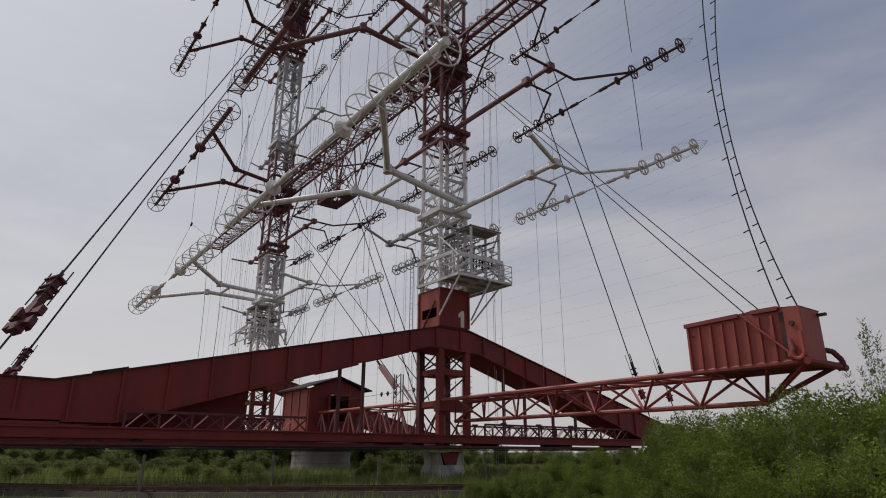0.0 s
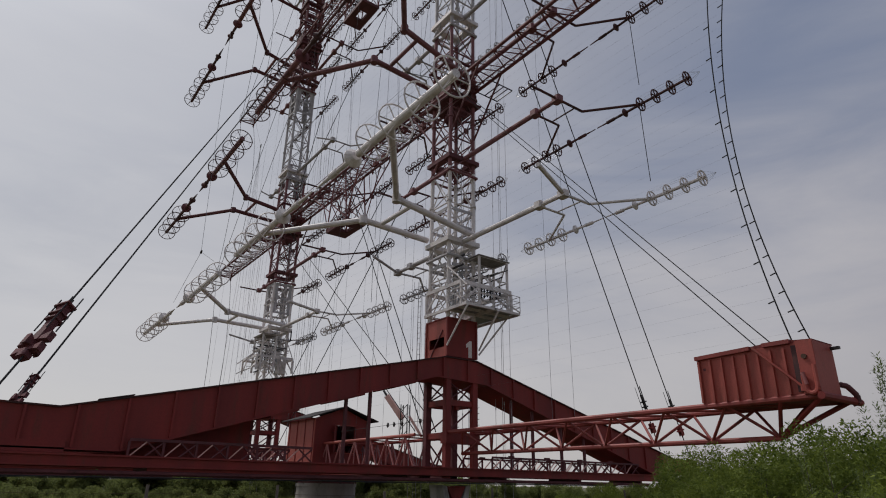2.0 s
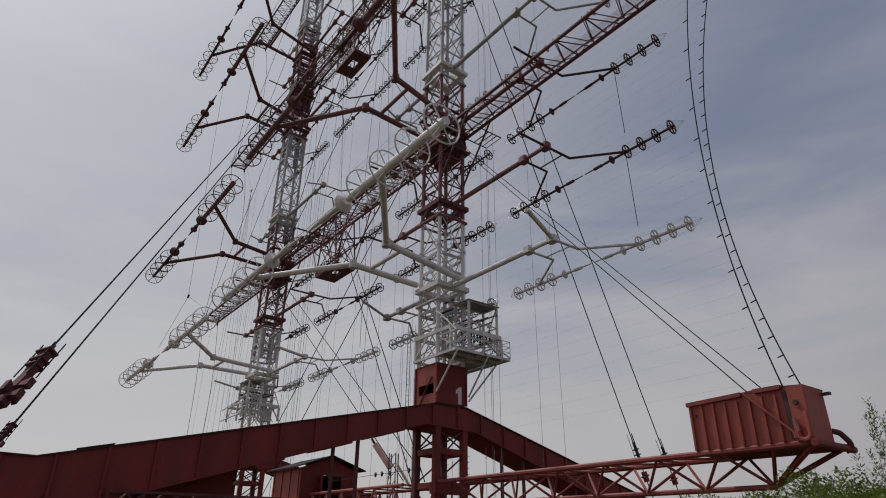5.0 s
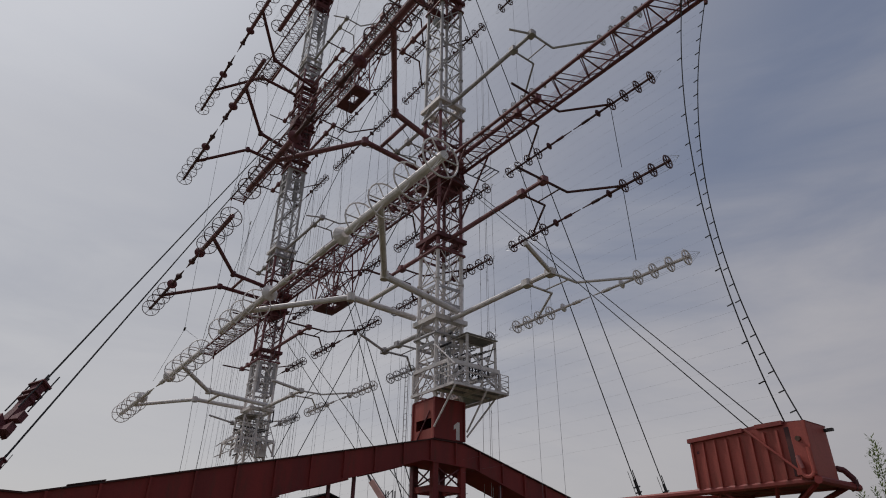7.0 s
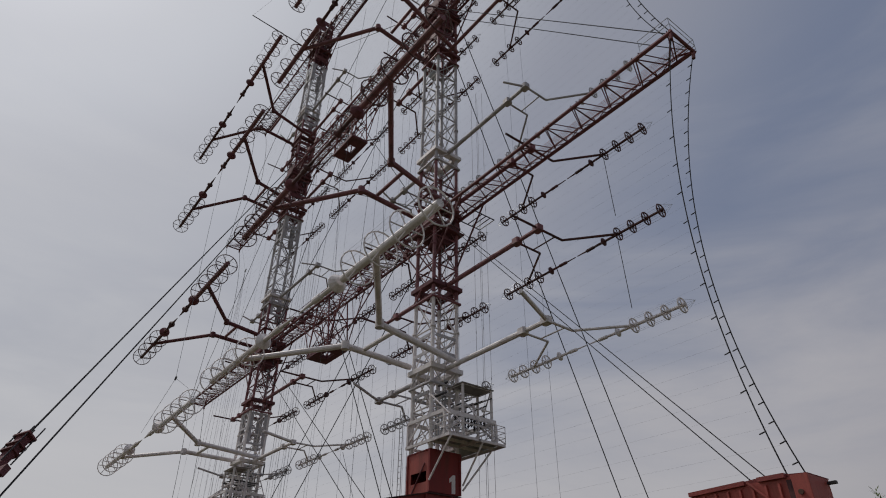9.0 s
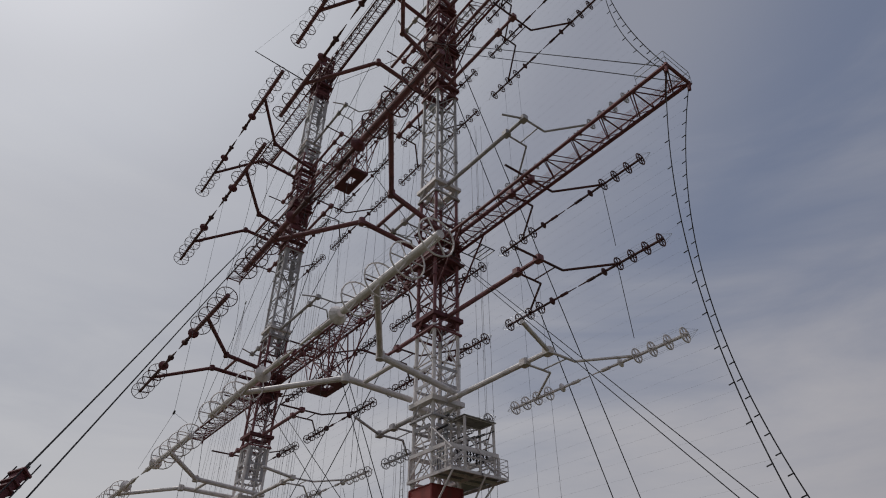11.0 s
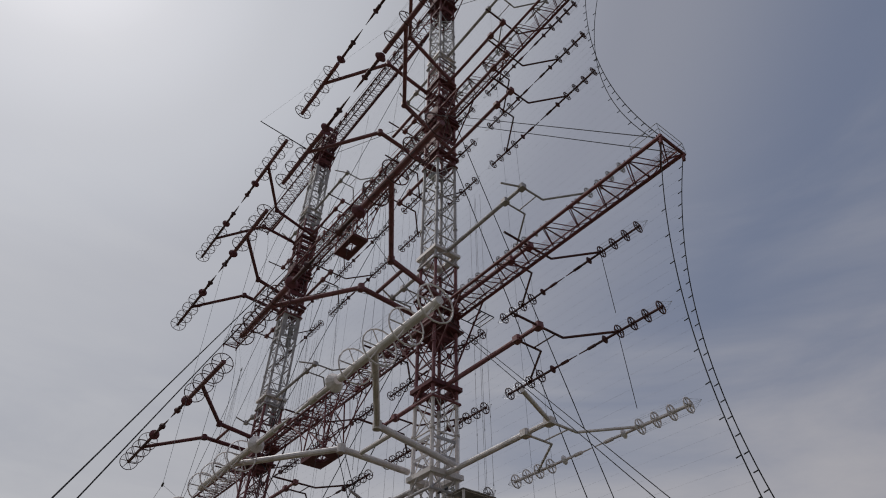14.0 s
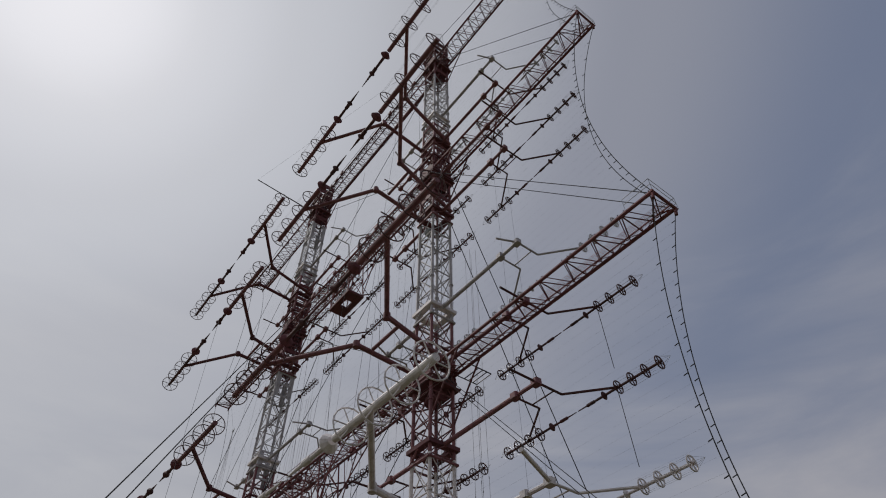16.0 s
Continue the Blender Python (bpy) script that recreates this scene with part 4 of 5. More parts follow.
    for k in range(26 if rails else 60):
        e = 1.0 if rails else 1.7
        a = Vector((r.uniform(-e, e), r.uniform(-e, e), r.uniform(0.3, 4.2)))
        d = Vector(r.choice(((1, 0, 0), (0, 1, 0), (0, 0, 1), (0.7, 0, 0.7), (0, 0.7, -0.7)))) * r.uniform(0.5, 1.3)
        part("fitting", Shape().tube(a, a + d, r.choice((0.03, 0.045, 0.08)), 6), r.choice((WHITE, WHITE, GREY_STEEL, DARK_STEEL)), p)
    # braces that splay from the mast down to the platform corners, and the pipe runs
    for a, b in (((1.2, -1.2, 2.9), (x1, y0 + 0.1, 1.1)), ((1.2, 1.2, 3.3), (x1, 1.2, 1.1)), ((-1.2, 1.2, 3.3), (x0 + 0.1, y1, 1.1)), ((0, -1.2, 2.4), (1.4, -1.2, 0.1)),
                 ((1.2, -1.2, 1.2), (x1, y0 + 0.1, 0.05)), ((-1.2, 1.2, 1.4), (x0 + 0.1, y1, 0.05)), ((1.2, 1.2, 2.4), (x1, y1, 0.05))):
        part("stay", Shape().tube(a, b, 0.05, 5), WHITE, p)
    for k in range(5):
        q = -0.7 + 0.35 * k
        part("feeder_pipe", Shape().path([(q, 0.3, 0.2), (q, 0.4, 3.2 + 0.3 * k), (q * 0.4, 1.5, 3.6 + 0.2 * k)], 0.05, 6).tube((q, 0.3, 1.0 + 0.3 * k), (q, 0.3, 1.5 + 0.3 * k), 0.12, 8), GREY_STEEL, p)
    return p


service_platform(MAST_X, "white railed service platform with switch gear frame")
service_platform(MAST_B, "farther white service platform crowded with switch gear", False).rotation_euler = (0, 0, radians(-90))


# ---------------------------------------------------------------- low boom with the counterweight box
def low_boom(way, label):
    b = thing("low_boom", (0, 0, 3.4), label, "lattice boom", "low booms at both ends")
    xa, xe = MAST_X + 1.25, 37.3
    for y in (-HALF, HALF):
        part("top_chord", Shape().tube((xa * way, y, 1.2), (39.6 * way, y, 1.25), 0.12, 8), RED_MID, b)
    part("bottom_chord", Shape().tube((xa * way, 0, 0), (xe * way, 0, 0), 0.11, 8), RED_MID, b)
    n = 7
    h = (xe - xa) / n
    for k in range(n):
        x0, x1 = (xa + k * h) * way, (xa + (k + 1) * h) * way
        xm = (x0 + x1) / 2
        m = RED_MID if way > 0 else RED
        for y in (-HALF, HALF):
            part("lacing_bar", Shape().tube((x0, 0, 0), (xm, y, 1.2), 0.06, 6), m, b)
            part("lacing_bar", Shape().tube((xm, y, 1.2), (x1, 0, 0), 0.06, 6), m, b)
        part("lacing_bar", Shape().tube((xm, -HALF, 1.2), (xm, HALF, 1.2), 0.05, 6), m, b)
        part("lacing_bar", Shape().tube((xm, -HALF, 1.2), (min(xm * way + h, 39.4) * way, HALF, 1.2), 0.045, 6), m, b)
    for y in (-HALF, HALF):
        part("tip_strut", Shape().tube((xe * way, 0, 0), (39.4 * way, y, 1.2), 0.09, 6), RED, b)
        part("tip_strut", Shape().tube((xe * way, 0, 0), (38.0 * way, y, 1.2), 0.08, 6), RED, b)
    part("tip_beam", Shape().tube((39.6 * way, -1.5, 1.2), (39.6 * way, 1.5, 1.2), 0.13, 8), RED, b)
    part("tip_hook", Shape().path([(39.4 * way, 0.6, 1.78), (39.55 * way, 0.8, 1.72), (39.7 * way, 1.05, 1.42), (39.7 * way, 1.1, 1.2), (39.5 * way, 1.05, 1.12)], 0.1, 8), DARK_RED, b)
    return b


low_boom(1, "red tube lattice boom carrying the counterweight box")
low_boom(-1, "farther red tube lattice boom low over the ground")


def counterweight_box(way):
    c = thing("counterweight_box", (37.15 * way, 0, 4.72), "faded red ribbed steel counterweight box on the boom end", "counterweight", "counterweight boxes")
    x0, x1, y0, y1, h = -2.1, 2.32, -1.1, 0.42, 1.83
    shell = part("shell", Shape().box((x0, y0, 0), (x1, y1, h), bevel=0.03), RED_LIT, c)
    rib = Shape().box((-0.04, -0.1, 0), (0.04, 0, h - 0.2)).mesh("rib", RED_LIT)
    for k in range(8):
        for y, rz in ((y0, 0), (y1, 180)):
            ob = part("rib", rib, RED_LIT, shell, at=(x0 + 0.06 + k * 0.48, y, 0.04))
            ob.rotation_euler = (0, 0, radians(rz))
    # folded top sheet, bulged along its middle, in two lengths with a gap for the stay rod
    for a, b, z0, z1 in ((x0 - 0.06, 0.12, 0.0, 0.07), (0.62, 1.6, 0.1, 0.1)):
        part("top_sheet", Shape().prism([(a, h + z0 - 0.12), (b, h + z1 - 0.12), (b, h + z1 + 0.03), (a, h + z0 + 0.03)], "y", y0 - 0.14, y0 + 0.5), RED_MID, c)
    part("lid", Shape().prism([(x0 - 0.04, h), (x1, h), (x1, h + 0.05), (0.9, h + 0.16), (0.0, h + 0.1), (x0 - 0.04, h + 0.03)], "y", y0 + 0.02, y1 + 0.04), RED, c)
    # plain end plate with a bolt hole, and a painted-shadow strip beside it
    part("end_plate", Shape().box((1.78, y0 - 0.1, 0.0), (x1 + 0.04, y0 - 0.012, h + 0.02), bevel=0.02), RED_LIT, c)
    part("slot_shadow", Shape().box((1.58, y0 - 0.03, 0.1), (1.775, y0 - 0.004, h - 0.1)), BLACKISH_RED, c, "dark strip painted as the shadow between the panels")
    part("bolt", Shape().tube((2.02, y0 - 0.17, 1.28), (2.02, y0 - 0.1, 1.28), 0.09, 10), RAIL, c)
    part("stay_rod", Shape().tube((0.24, y0 - 0.17, h + 0.02), (1.86, y0 - 0.17, 0.2), 0.045, 8), RED_LIT, c)
    part("rod_eye", Shape().box((1.74, y0 - 0.23, 0.1), (2.02, y0 - 0.11, 0.3), bevel=0.05), RED_LIT, c)
    # U-shaped shackle
    arc = [(2.12 + 0.2 * math.cos(w), y0 - 0.19, 0.2 + 0.2 * math.sin(w)) for w in (math.pi * (1 + k / 6) for k in range(7))]
    part("shackle", Shape().path([(1.9, y0 - 0.19, 0.62)] + arc + [(2.32, y0 - 0.19, 0.95)], 0.085, 8), RED_LIT, c)
    part("shackle_pin", Shape().tube((1.98, y0 - 0.22, 0.3), (1.9, y0 - 0.22, 0.72), 0.07, 8), PINK_MESH, c)
    part("mark", Shape().box((x0 + 0.2, y0 - 0.012, 1.28), (x0 + 0.3, y0 - 0.004, 1.38)), DARK_RED, c, "small rusty patch")
    part("base_frame", Shape().box((x0 - 0.02, y0 + 0.1, -0.12), (x1 + 0.04, y1 + 0.5, 0.0)), RED, c)
    part("rope_bracket", Shape().box((1.42, y1 - 0.1, h - 0.04), (1.58, 1.14, h + 0.07)), RED, c)
    part("beam_stub", Shape().box((x1, y1 - 0.2, h - 0.18), (x1 + 0.3, y1 - 0.06, h - 0.08)), DARK_STEEL, c)
    return c


counterweight_box(1)
counterweight_box(-1)


# ---------------------------------------------------------------- truss between the frames, pivot and machine hut
def middle_truss():
    t = thing("link_truss", (0, 0, 2.2), "red lattice truss linking the two gabled frames", "truss")
    x0, x1 = MAST_B + 1.6, MAST_X - 1.6
    for y in (-1.6, 1.6):
        # near side gets lighter reds that imitate sun on chord and lacing
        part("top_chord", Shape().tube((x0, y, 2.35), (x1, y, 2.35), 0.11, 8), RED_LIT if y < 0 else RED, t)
        part("bottom_chord", Shape().box((x0, y - 0.15, 0), (x1, y + 0.15, 0.35)), RED, t)
        n = 13
        h = (x1 - x0) / n
        for k in range(n):
            a = x0 + k * h
            s = Shape().tube((a, y, 0.3), (a + h / 2, y, 2.3), 0.06, 6).tube((a + h / 2, y, 2.3), (a + h, y, 0.3), 0.06, 6).tube((a + h / 2, y, 0.3), (a + h / 2, y, 2.3), 0.045, 5)
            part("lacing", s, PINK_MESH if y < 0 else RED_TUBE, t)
    for k in range(14):
        x = x0 + k * (x1 - x0) / 13
        part("cross_tie", Shape().tube((x, -1.6, 2.35), (x, 1.6, 2.35), 0.05, 5), RED, t)
    for y in (-0.9, 0.9):
        part("floor_girder", Shape().box((x0, y - 0.2, -0.35), (x1, y + 0.2, 0.0)), DARK_RED, t)
    return t


middle_truss()


def pivot_pillar():
    p = thing("pivot_pillar", (0, 0, -0.15), "round grey concrete pivot pillar with stained sides", "pillar")
    s = Shape().tube((0, 0, 0), (0, 0, 0.7), 2.6, 40, r2=2.4).tube((0, 0, 0.7), (0, 0, 1.5), 2.4, 40, r2=2.38).tube((0, 0, 1.5), (0, 0, 1.75), 2.44, 40)
    part("drum", s, STAINED, p)
    part("cap_ring", Shape().tube((0, 0, 1.75), (0, 0, 1.98), 2.3, 32), DARK_RED, p, "dark red bearing ring")
    for k in range(10):
        w = 2 * math.pi * k / 10
        part("bolt", Shape().tube((2.42 * math.cos(w), 2.42 * math.sin(w), 1.7), (2.42 * math.cos(w), 2.42 * math.sin(w), 1.9), 0.05, 6), RAIL, p)
    return p


pivot_pillar()


def machine_hut():
    h = thing("machine_hut", (0.3, -0.1, 2.0), "red sheet-steel machine hut with a low dark gable roof", "hut")
    x0, x1, y0, y1, z = -3.1, 2.1, -2.45, 2.3, 4.45
    # sunny side painted lighter than the rest of the hut
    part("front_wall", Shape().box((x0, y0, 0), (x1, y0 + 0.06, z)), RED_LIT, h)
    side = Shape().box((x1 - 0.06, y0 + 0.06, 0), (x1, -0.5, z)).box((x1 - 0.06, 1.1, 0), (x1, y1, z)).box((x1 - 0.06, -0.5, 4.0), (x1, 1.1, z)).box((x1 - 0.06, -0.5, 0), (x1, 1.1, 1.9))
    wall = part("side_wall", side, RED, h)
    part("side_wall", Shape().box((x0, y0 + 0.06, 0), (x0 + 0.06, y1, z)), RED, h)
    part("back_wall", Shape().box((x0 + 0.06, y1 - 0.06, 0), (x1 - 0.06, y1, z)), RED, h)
    ym = 0.0
    part("roof", Shape().prism([(y0 - 0.5, z - 0.02), (ym, z + 0.95), (y1 + 0.75, z - 0.02), (y1 + 0.75, z + 0.06), (ym, z + 1.05), (y0 - 0.5, z + 0.06)], "x", x0 - 0.45, x1 + 0.5), ROOF, h, "dark sheet roof")
    part("gable", Shape().prism([(y0, z), (y1, z), (ym, z + 0.9)], "x", x1 - 0.06, x1), RED, h)
    part("window_frame", Shape().box((x1, -0.56, 1.85), (x1 + 0.05, 1.16, 1.92)), RED_LIT, wall)
    part("window_frame", Shape().box((x1, -0.56, 3.98), (x1 + 0.05, 1.16, 4.05)), RED_LIT, wall)
    part("open_shutter", Shape().beam((x1 + 0.04, -0.62, 2.95), (x1 + 0.5, -0.95, 2.95), 0.04, 2.1), RED, wall)
    part("open_shutter", Shape().beam((x1 + 0.04, 1.2, 2.95), (x1 + 0.3, 1.75, 2.95), 0.04, 2.1), RED, wall)
    for k in range(4):
        part("wall_rib", Shape().box((x0 + 0.3 + k * 1.55, y0 - 0.05, 0), (x0 + 0.38 + k * 1.55, y0, z)), RED, h)
    return h


machine_hut()


# ---------------------------------------------------------------- ring track
def ring_track():
    R = 28.3
    bed = Shape()
    n = 160
    for i in range(n):
        w = 2 * math.pi * i / n
        for r, z in ((R - 1.1, -0.1), (R - 0.9, 0.14), (R + 0.9, 0.14), (R + 1.1, -0.1)):
            bed.v.append((r * math.cos(w), r * math.sin(w), z))
    bed.f = [(i * 4 + j, i * 4 + j + 1, ((i + 1) % n) * 4 + j + 1, ((i + 1) % n) * 4 + j) for i in range(n) for j in range(3)]
    t = tagged(new("ring_track"), "circular brown track bed with two rusty rails", "track", kind="structure")
    part("track_bed", bed, BALLAST, t)
    for r in (R - 0.55, R + 0.55):
        s = Shape()
        for i in range(n):
            w = 2 * math.pi * i / n
            for a, z in ((r - 0.07, 0.14), (r - 0.035, 0.2), (r - 0.045, 0.32), (r + 0.045, 0.32), (r + 0.035, 0.2), (r + 0.07, 0.14)):
                s.v.append((a * math.cos(w), a * math.sin(w), z))
        s.f = [(i * 6 + j, ((i + 1) % n) * 6 + j, ((i + 1) % n) * 6 + j + 1, i * 6 + j + 1) for i in range(n) for j in range(5)]
        part("rail", s, RAIL, t)
    chair = Shape().box((-0.75, -0.16, 0.14), (0.75, 0.16, 0.19)).mesh("rail_chair", RAIL)
    for i in range(150):
        w = 2 * math.pi * i / 150
        ob = part("rail_chair", chair, RAIL, t, at=(R * math.cos(w), R * math.sin(w), 0.002))
        ob.rotation_euler = (0, 0, w)


ring_track()


# ---------------------------------------------------------------- cables
def cable(name, pts, r, label, group="", mat=None, n=6):
    return single(name, Shape().path(pts, r, n), mat or CABLE, label, "cable", group)


def tensioner(at, to, size, label):
    """Clamp plates, a long yoke and threaded rods on a stay cable."""
    a, b = Vector(at), Vector(to)
    m = look(a, b)
    t = thing("stay_tensioner", (0, 0, 0), label, "tensioner", "tensioners on the stay cables")
    t.matrix_basis = m @ pose(0, 0, 0, 0, 0, 20)
    k = size
    body = Shape()
    for z0, z1, w0, w1 in ((-2.6, -2.2, 0.26, 0.24), (-2.2, -1.0, 0.24, 0.2), (-1.0, -0.1, 0.2, 0.27)):
        vs = [(a * w * k, b * w * 0.75 * k, z * k) for z, w in ((z0, w0), (z1, w1)) for a, b in ((-1, -1), (1, -1), (1, 1), (-1, 1))]
        body.add(vs, [(3, 2, 1, 0), (4, 5, 6, 7), (0, 1, 5, 4), (1, 2, 6, 5), (2, 3, 7, 6), (3, 0, 4, 7)])
    part("yoke", body, DARK_RED, t, "tapered red yoke")
    # flared clamp blocks across the cable
    for z, w, h in ((-0.25, 0.78, 0.22), (0.4, 0.7, 0.2)):
        out = [(-w, -h * 1.25), (-0.36, -h * 0.6), (0.36, -h * 0.6), (w, -h * 1.25), (w, h * 1.1), (0.36, h * 0.55), (-0.36, h * 0.55), (-w, h * 1.1)]
        part("clamp_block", Shape().prism([(u * k, (v + z) * k) for u, v in out], "y", -0.15 * k, 0.15 * k), DARK_RED, t)
    part("clamp_block", Shape().prism([(u * k, (v + 0.05) * k) for u, v in ((-0.46, -0.3), (-0.2, -0.16), (0.2, -0.16), (0.46, -0.3), (0.46, 0.3), (0.2, 0.16), (-0.2, 0.16), (-0.46, 0.3))], "x", -0.13 * k, 0.13 * k), DARK_RED, t)
    part("end_block", Shape().box((-0.24 * k, -0.2 * k, 0.6 * k), (0.24 * k, 0.2 * k, 0.86 * k), bevel=0.03), DARK_RED, t)
    for z0, w in ((-2.72, 0.42), (-2.1, 0.34), (-1.7, 0.3)):
        part("head_plate", Shape().box((-w * k, -0.3 * k, z0 * k), (w * k, 0.3 * k, (z0 + 0.1) * k), bevel=0.02), DARK_RED, t)
    for x, y, z0, z1 in ((-0.34, -0.24, -3.7, -0.5), (0.36, -0.22, -3.5, -1.0), (0.34, 0.24, -3.1, -0.8), (-0.32, 0.24, -3.1, -0.8)):
        part("threaded_rod", Shape().tube((x * k, y * k, z0 * k), (x * k, y * k, z1 * k), 0.035 * k, 5), DARK_STEEL, t)
    return t


STAYS = "heavy stay cables"
for ya, za, zt in ((-24.03, 4.5, 57.3), (-22.97, 4.5, 55.6)):
    for dx in (-0.12, 0.12):
        cable("stay_cable", [(16.9 + dx, ya, za), (MAST_B + dx, -1.1, zt)], 0.046, "thick black steel stay cable rising to a mast", STAYS)
tensioner((15.12, -22.77, 7.38), (MAST_B, -1.1, 57.3), 1.05, "red steel clamp and yoke on a stay cable")
tensioner((16.78, -22.89, 4.74), (MAST_B, -1.1, 55.6), 0.5, "small red steel clamp on a stay cable")
for y0, zt in ((21.45, 52.6), (25.35, 60.0)):
    a, b = Vector((MAST_X, y0, 4.5)), Vector((MAST_X, 0.9, zt))
    cable("stay_cable", [a, b], 0.046, "black steel stay cable from the gabled frame to the mast", STAYS)
    d = (b - a).normalized()
    t = thing("turnbuckle", (0, 0, 0), "dark turnbuckle with a red yoke on a stay cable", "turnbuckle", "turnbuckles on the stays")
    t.matrix_basis = look(a + d * 4.0, b)
    part("body", Shape().box((-0.065, -0.065, -0.7), (0.065, 0.065, 0.5)), DARK_STEEL, t)
    for px, py in ((-0.22, -0.14), (0.22, -0.14), (0, 0.22)):
        part("rod", Shape().tube((px, py, -1.4), (px, py, 0.7), 0.024, 5), DARK_STEEL, t)
    part("clamp", Shape().box((-0.2, -0.16, -0.14), (0.2, 0.2, -0.06)).box((-0.2, -0.16, 0.28), (0.2, 0.2, 0.36)), DARK_STEEL, t)
    part("yoke", Shape().box((-0.15, -0.18, 1.7), (-0.08, 0.18, 2.5)).box((0.08, -0.18, 1.7), (0.15, 0.18, 2.5)).box((-0.22, -0.28, 2.0), (0.22, 0.28, 2.1)), RED, t, "red steel yoke")
for dy, x0 in ((-0.5, 37.25), (0.4, 37.6)):
    cable("stay_cable", [(x0, dy, 6.7), (MAST_X + 1.0, dy, 29.6)], 0.024, "black steel stay cable from counterweight to mast", STAYS)
for z, zt in ((BOOM_Z[0], 55.3), (BOOM_Z[1], 81.2), (BOOM_Z[2], 87.4)):
    for y in (-0.9, 0.9):
        for w, m in ((1, MAST_X + 1.1), (-1, MAST_B - 1.1)):
            cable("boom_stay", [(38.9 * w, y, z + 0.4), (m, y, zt)], 0.032, "thin stay from the boom tip to the mast", "boom stays")
# crossing stays between the masts
for p, q in (((MAST_B, 29.4), (15.0, 5.4)), ((MAST_B, 27.8), (12.9, 5.0)), ((-14.6, 7.3), (MAST_X, 33.6)), ((-12.3, 4.2), (MAST_X, 28.9)), ((-0.6, 29.6), (13.9, 4.8)), ((0.25, 29.6), (15.35, 4.8)),
             ((MAST_B, 55.0), (MAST_X, 31.0)), ((MAST_B, 31.0), (MAST_X, 55.0)), ((-0.4, 55.6), (15.5, 31.0)), ((-0.6, 55.6), (-14.6, 31.0)), ((MAST_B, 81.0), (MAST_X, 57.5)), ((MAST_B, 57.5), (MAST_X, 81.0))):
    cable("cross_stay", [(p[0], 0.0, p[1]), (q[0], 0.0, q[1])], 0.036, "thin black stay crossing between the masts", "cross stays")
# upright wires that hang from the arms and booms
for x, y, z0, z1 in ((25.45, 0.35, 4.7, 67.0), (27.0, 0.35, 4.7, 67.0), (-6.4, 0.35, 4.6, 67.0), (-12.0, 1.05, 4.6, 30.0), (-8.8, 1.05, 4.6, 30.0), (-3.0, 1.05, 4.6, 56.0), (2.5, 1.05, 4.6, 30.0), (6.8, 1.05, 4.6, 56.0), (10.2, 0.35, 4.6, 67.0),
                     (-22.5, 0.35, 4.6, 67.0), (-10.4, -1.05, 4.6, 56.0), (-5.2, -1.05, 4.6, 30.0), (-1.2, 1.05, 4.6, 56.0), (0.9, -1.05, 4.6, 56.0), (4.7, 1.05, 4.6, 56.0), (8.4, -1.05, 4.6, 56.0), (11.8, 1.05, 4.6, 56.0), (13.6, -1.05, 4.6, 56.0), (-26.0, 1.05, 4.6, 30.0), (-31.0, 1.05, 4.6, 56.0), (-34.5, -1.05, 4.6, 30.0), (-20.5, -1.05, 4.6, 56.0)):
    cable("hanging_wire", [(x, y, z0), (x, y, z1)], 0.009, "thin upright wire hanging from the arms", "hanging wires", WIRE, 4)
for xa, xb, z0, z1 in ((-13.5, -11.0, 30.2, 80.0), (-9.5, -12.5, 30.2, 62.0), (-7.0, -3.0, 30.2, 80.0), (-2.0, -5.5, 30.2, 56.0), (2.2, 5.6, 30.2, 80.0), (7.2, 4.2, 30.2, 62.0), (9.6, 13.2, 30.2, 56.0), (14.0, 11.4, 30.2, 80.0)):
    cable("slanting_wire", [(xa, 1.05, z0), (xb, 1.05, z1)], 0.017, "thin dark wire slanting between two booms", "slanting wires", CABLE, 4)
for z in (24.5, 31.2):
    for x, w in ((MAST_X, 1), (MAST_B, 1)):
        cable("dropper", [(x + 13.2, 4.4, z - 0.9), (x + 13.35, 4.4, z - 6.2)], 0.022, "short dark insulated dropper between dipoles", "droppers", CABLE, 5)


def edge_rope(way, y, z0, z1, bow, ticks):
    """One rope of the reflector's edge, bowed inwards, with its short insulator rods."""
    x = TIP * way
    n = 40
    foot = -0.65 if z0 < 10 else 0.0
    inset = 0.35 if z0 < 10 and y < 0 else 0.0
    pt = lambda k: Vector((x + way * (foot * (1 - k) - bow * 4 * k * (1 - k)), y + inset * (1 - k), z0 + (z1 - z0) * k))
    t = thing("edge_rope", (0, 0, 0), "bowed black edge rope with short insulator rods", "cable", "edge ropes of the reflector")
    rope = part("rope", Shape().path([pt(k / n) for k in range(n + 1)], 0.028, 6), CABLE, t)
    for k in range(1, ticks):
        q = pt(k / ticks)
        part("insulator_rod", Shape().tube(q + Vector((0.03 * way, 0, 0.01)), q + Vector((-0.22 * way, -0.08, -0.08)), 0.028, 5), CABLE, rope)
    return pt


LEVELS = (6.64,) + BOOM_Z
for way in (1, -1):
    for z0, z1 in zip(LEVELS, LEVELS[1:]):
        for y, bow in ((-HALF, 1.46 if z0 < 10 else 2.4), (HALF, 2.03 if z0 < 10 else 3.6)):
            edge_rope(way, y, z0, z1, bow, 14 if (y < 0) == (z0 < 10) else 28)
# reflector wires between the edge ropes
s = Shape()
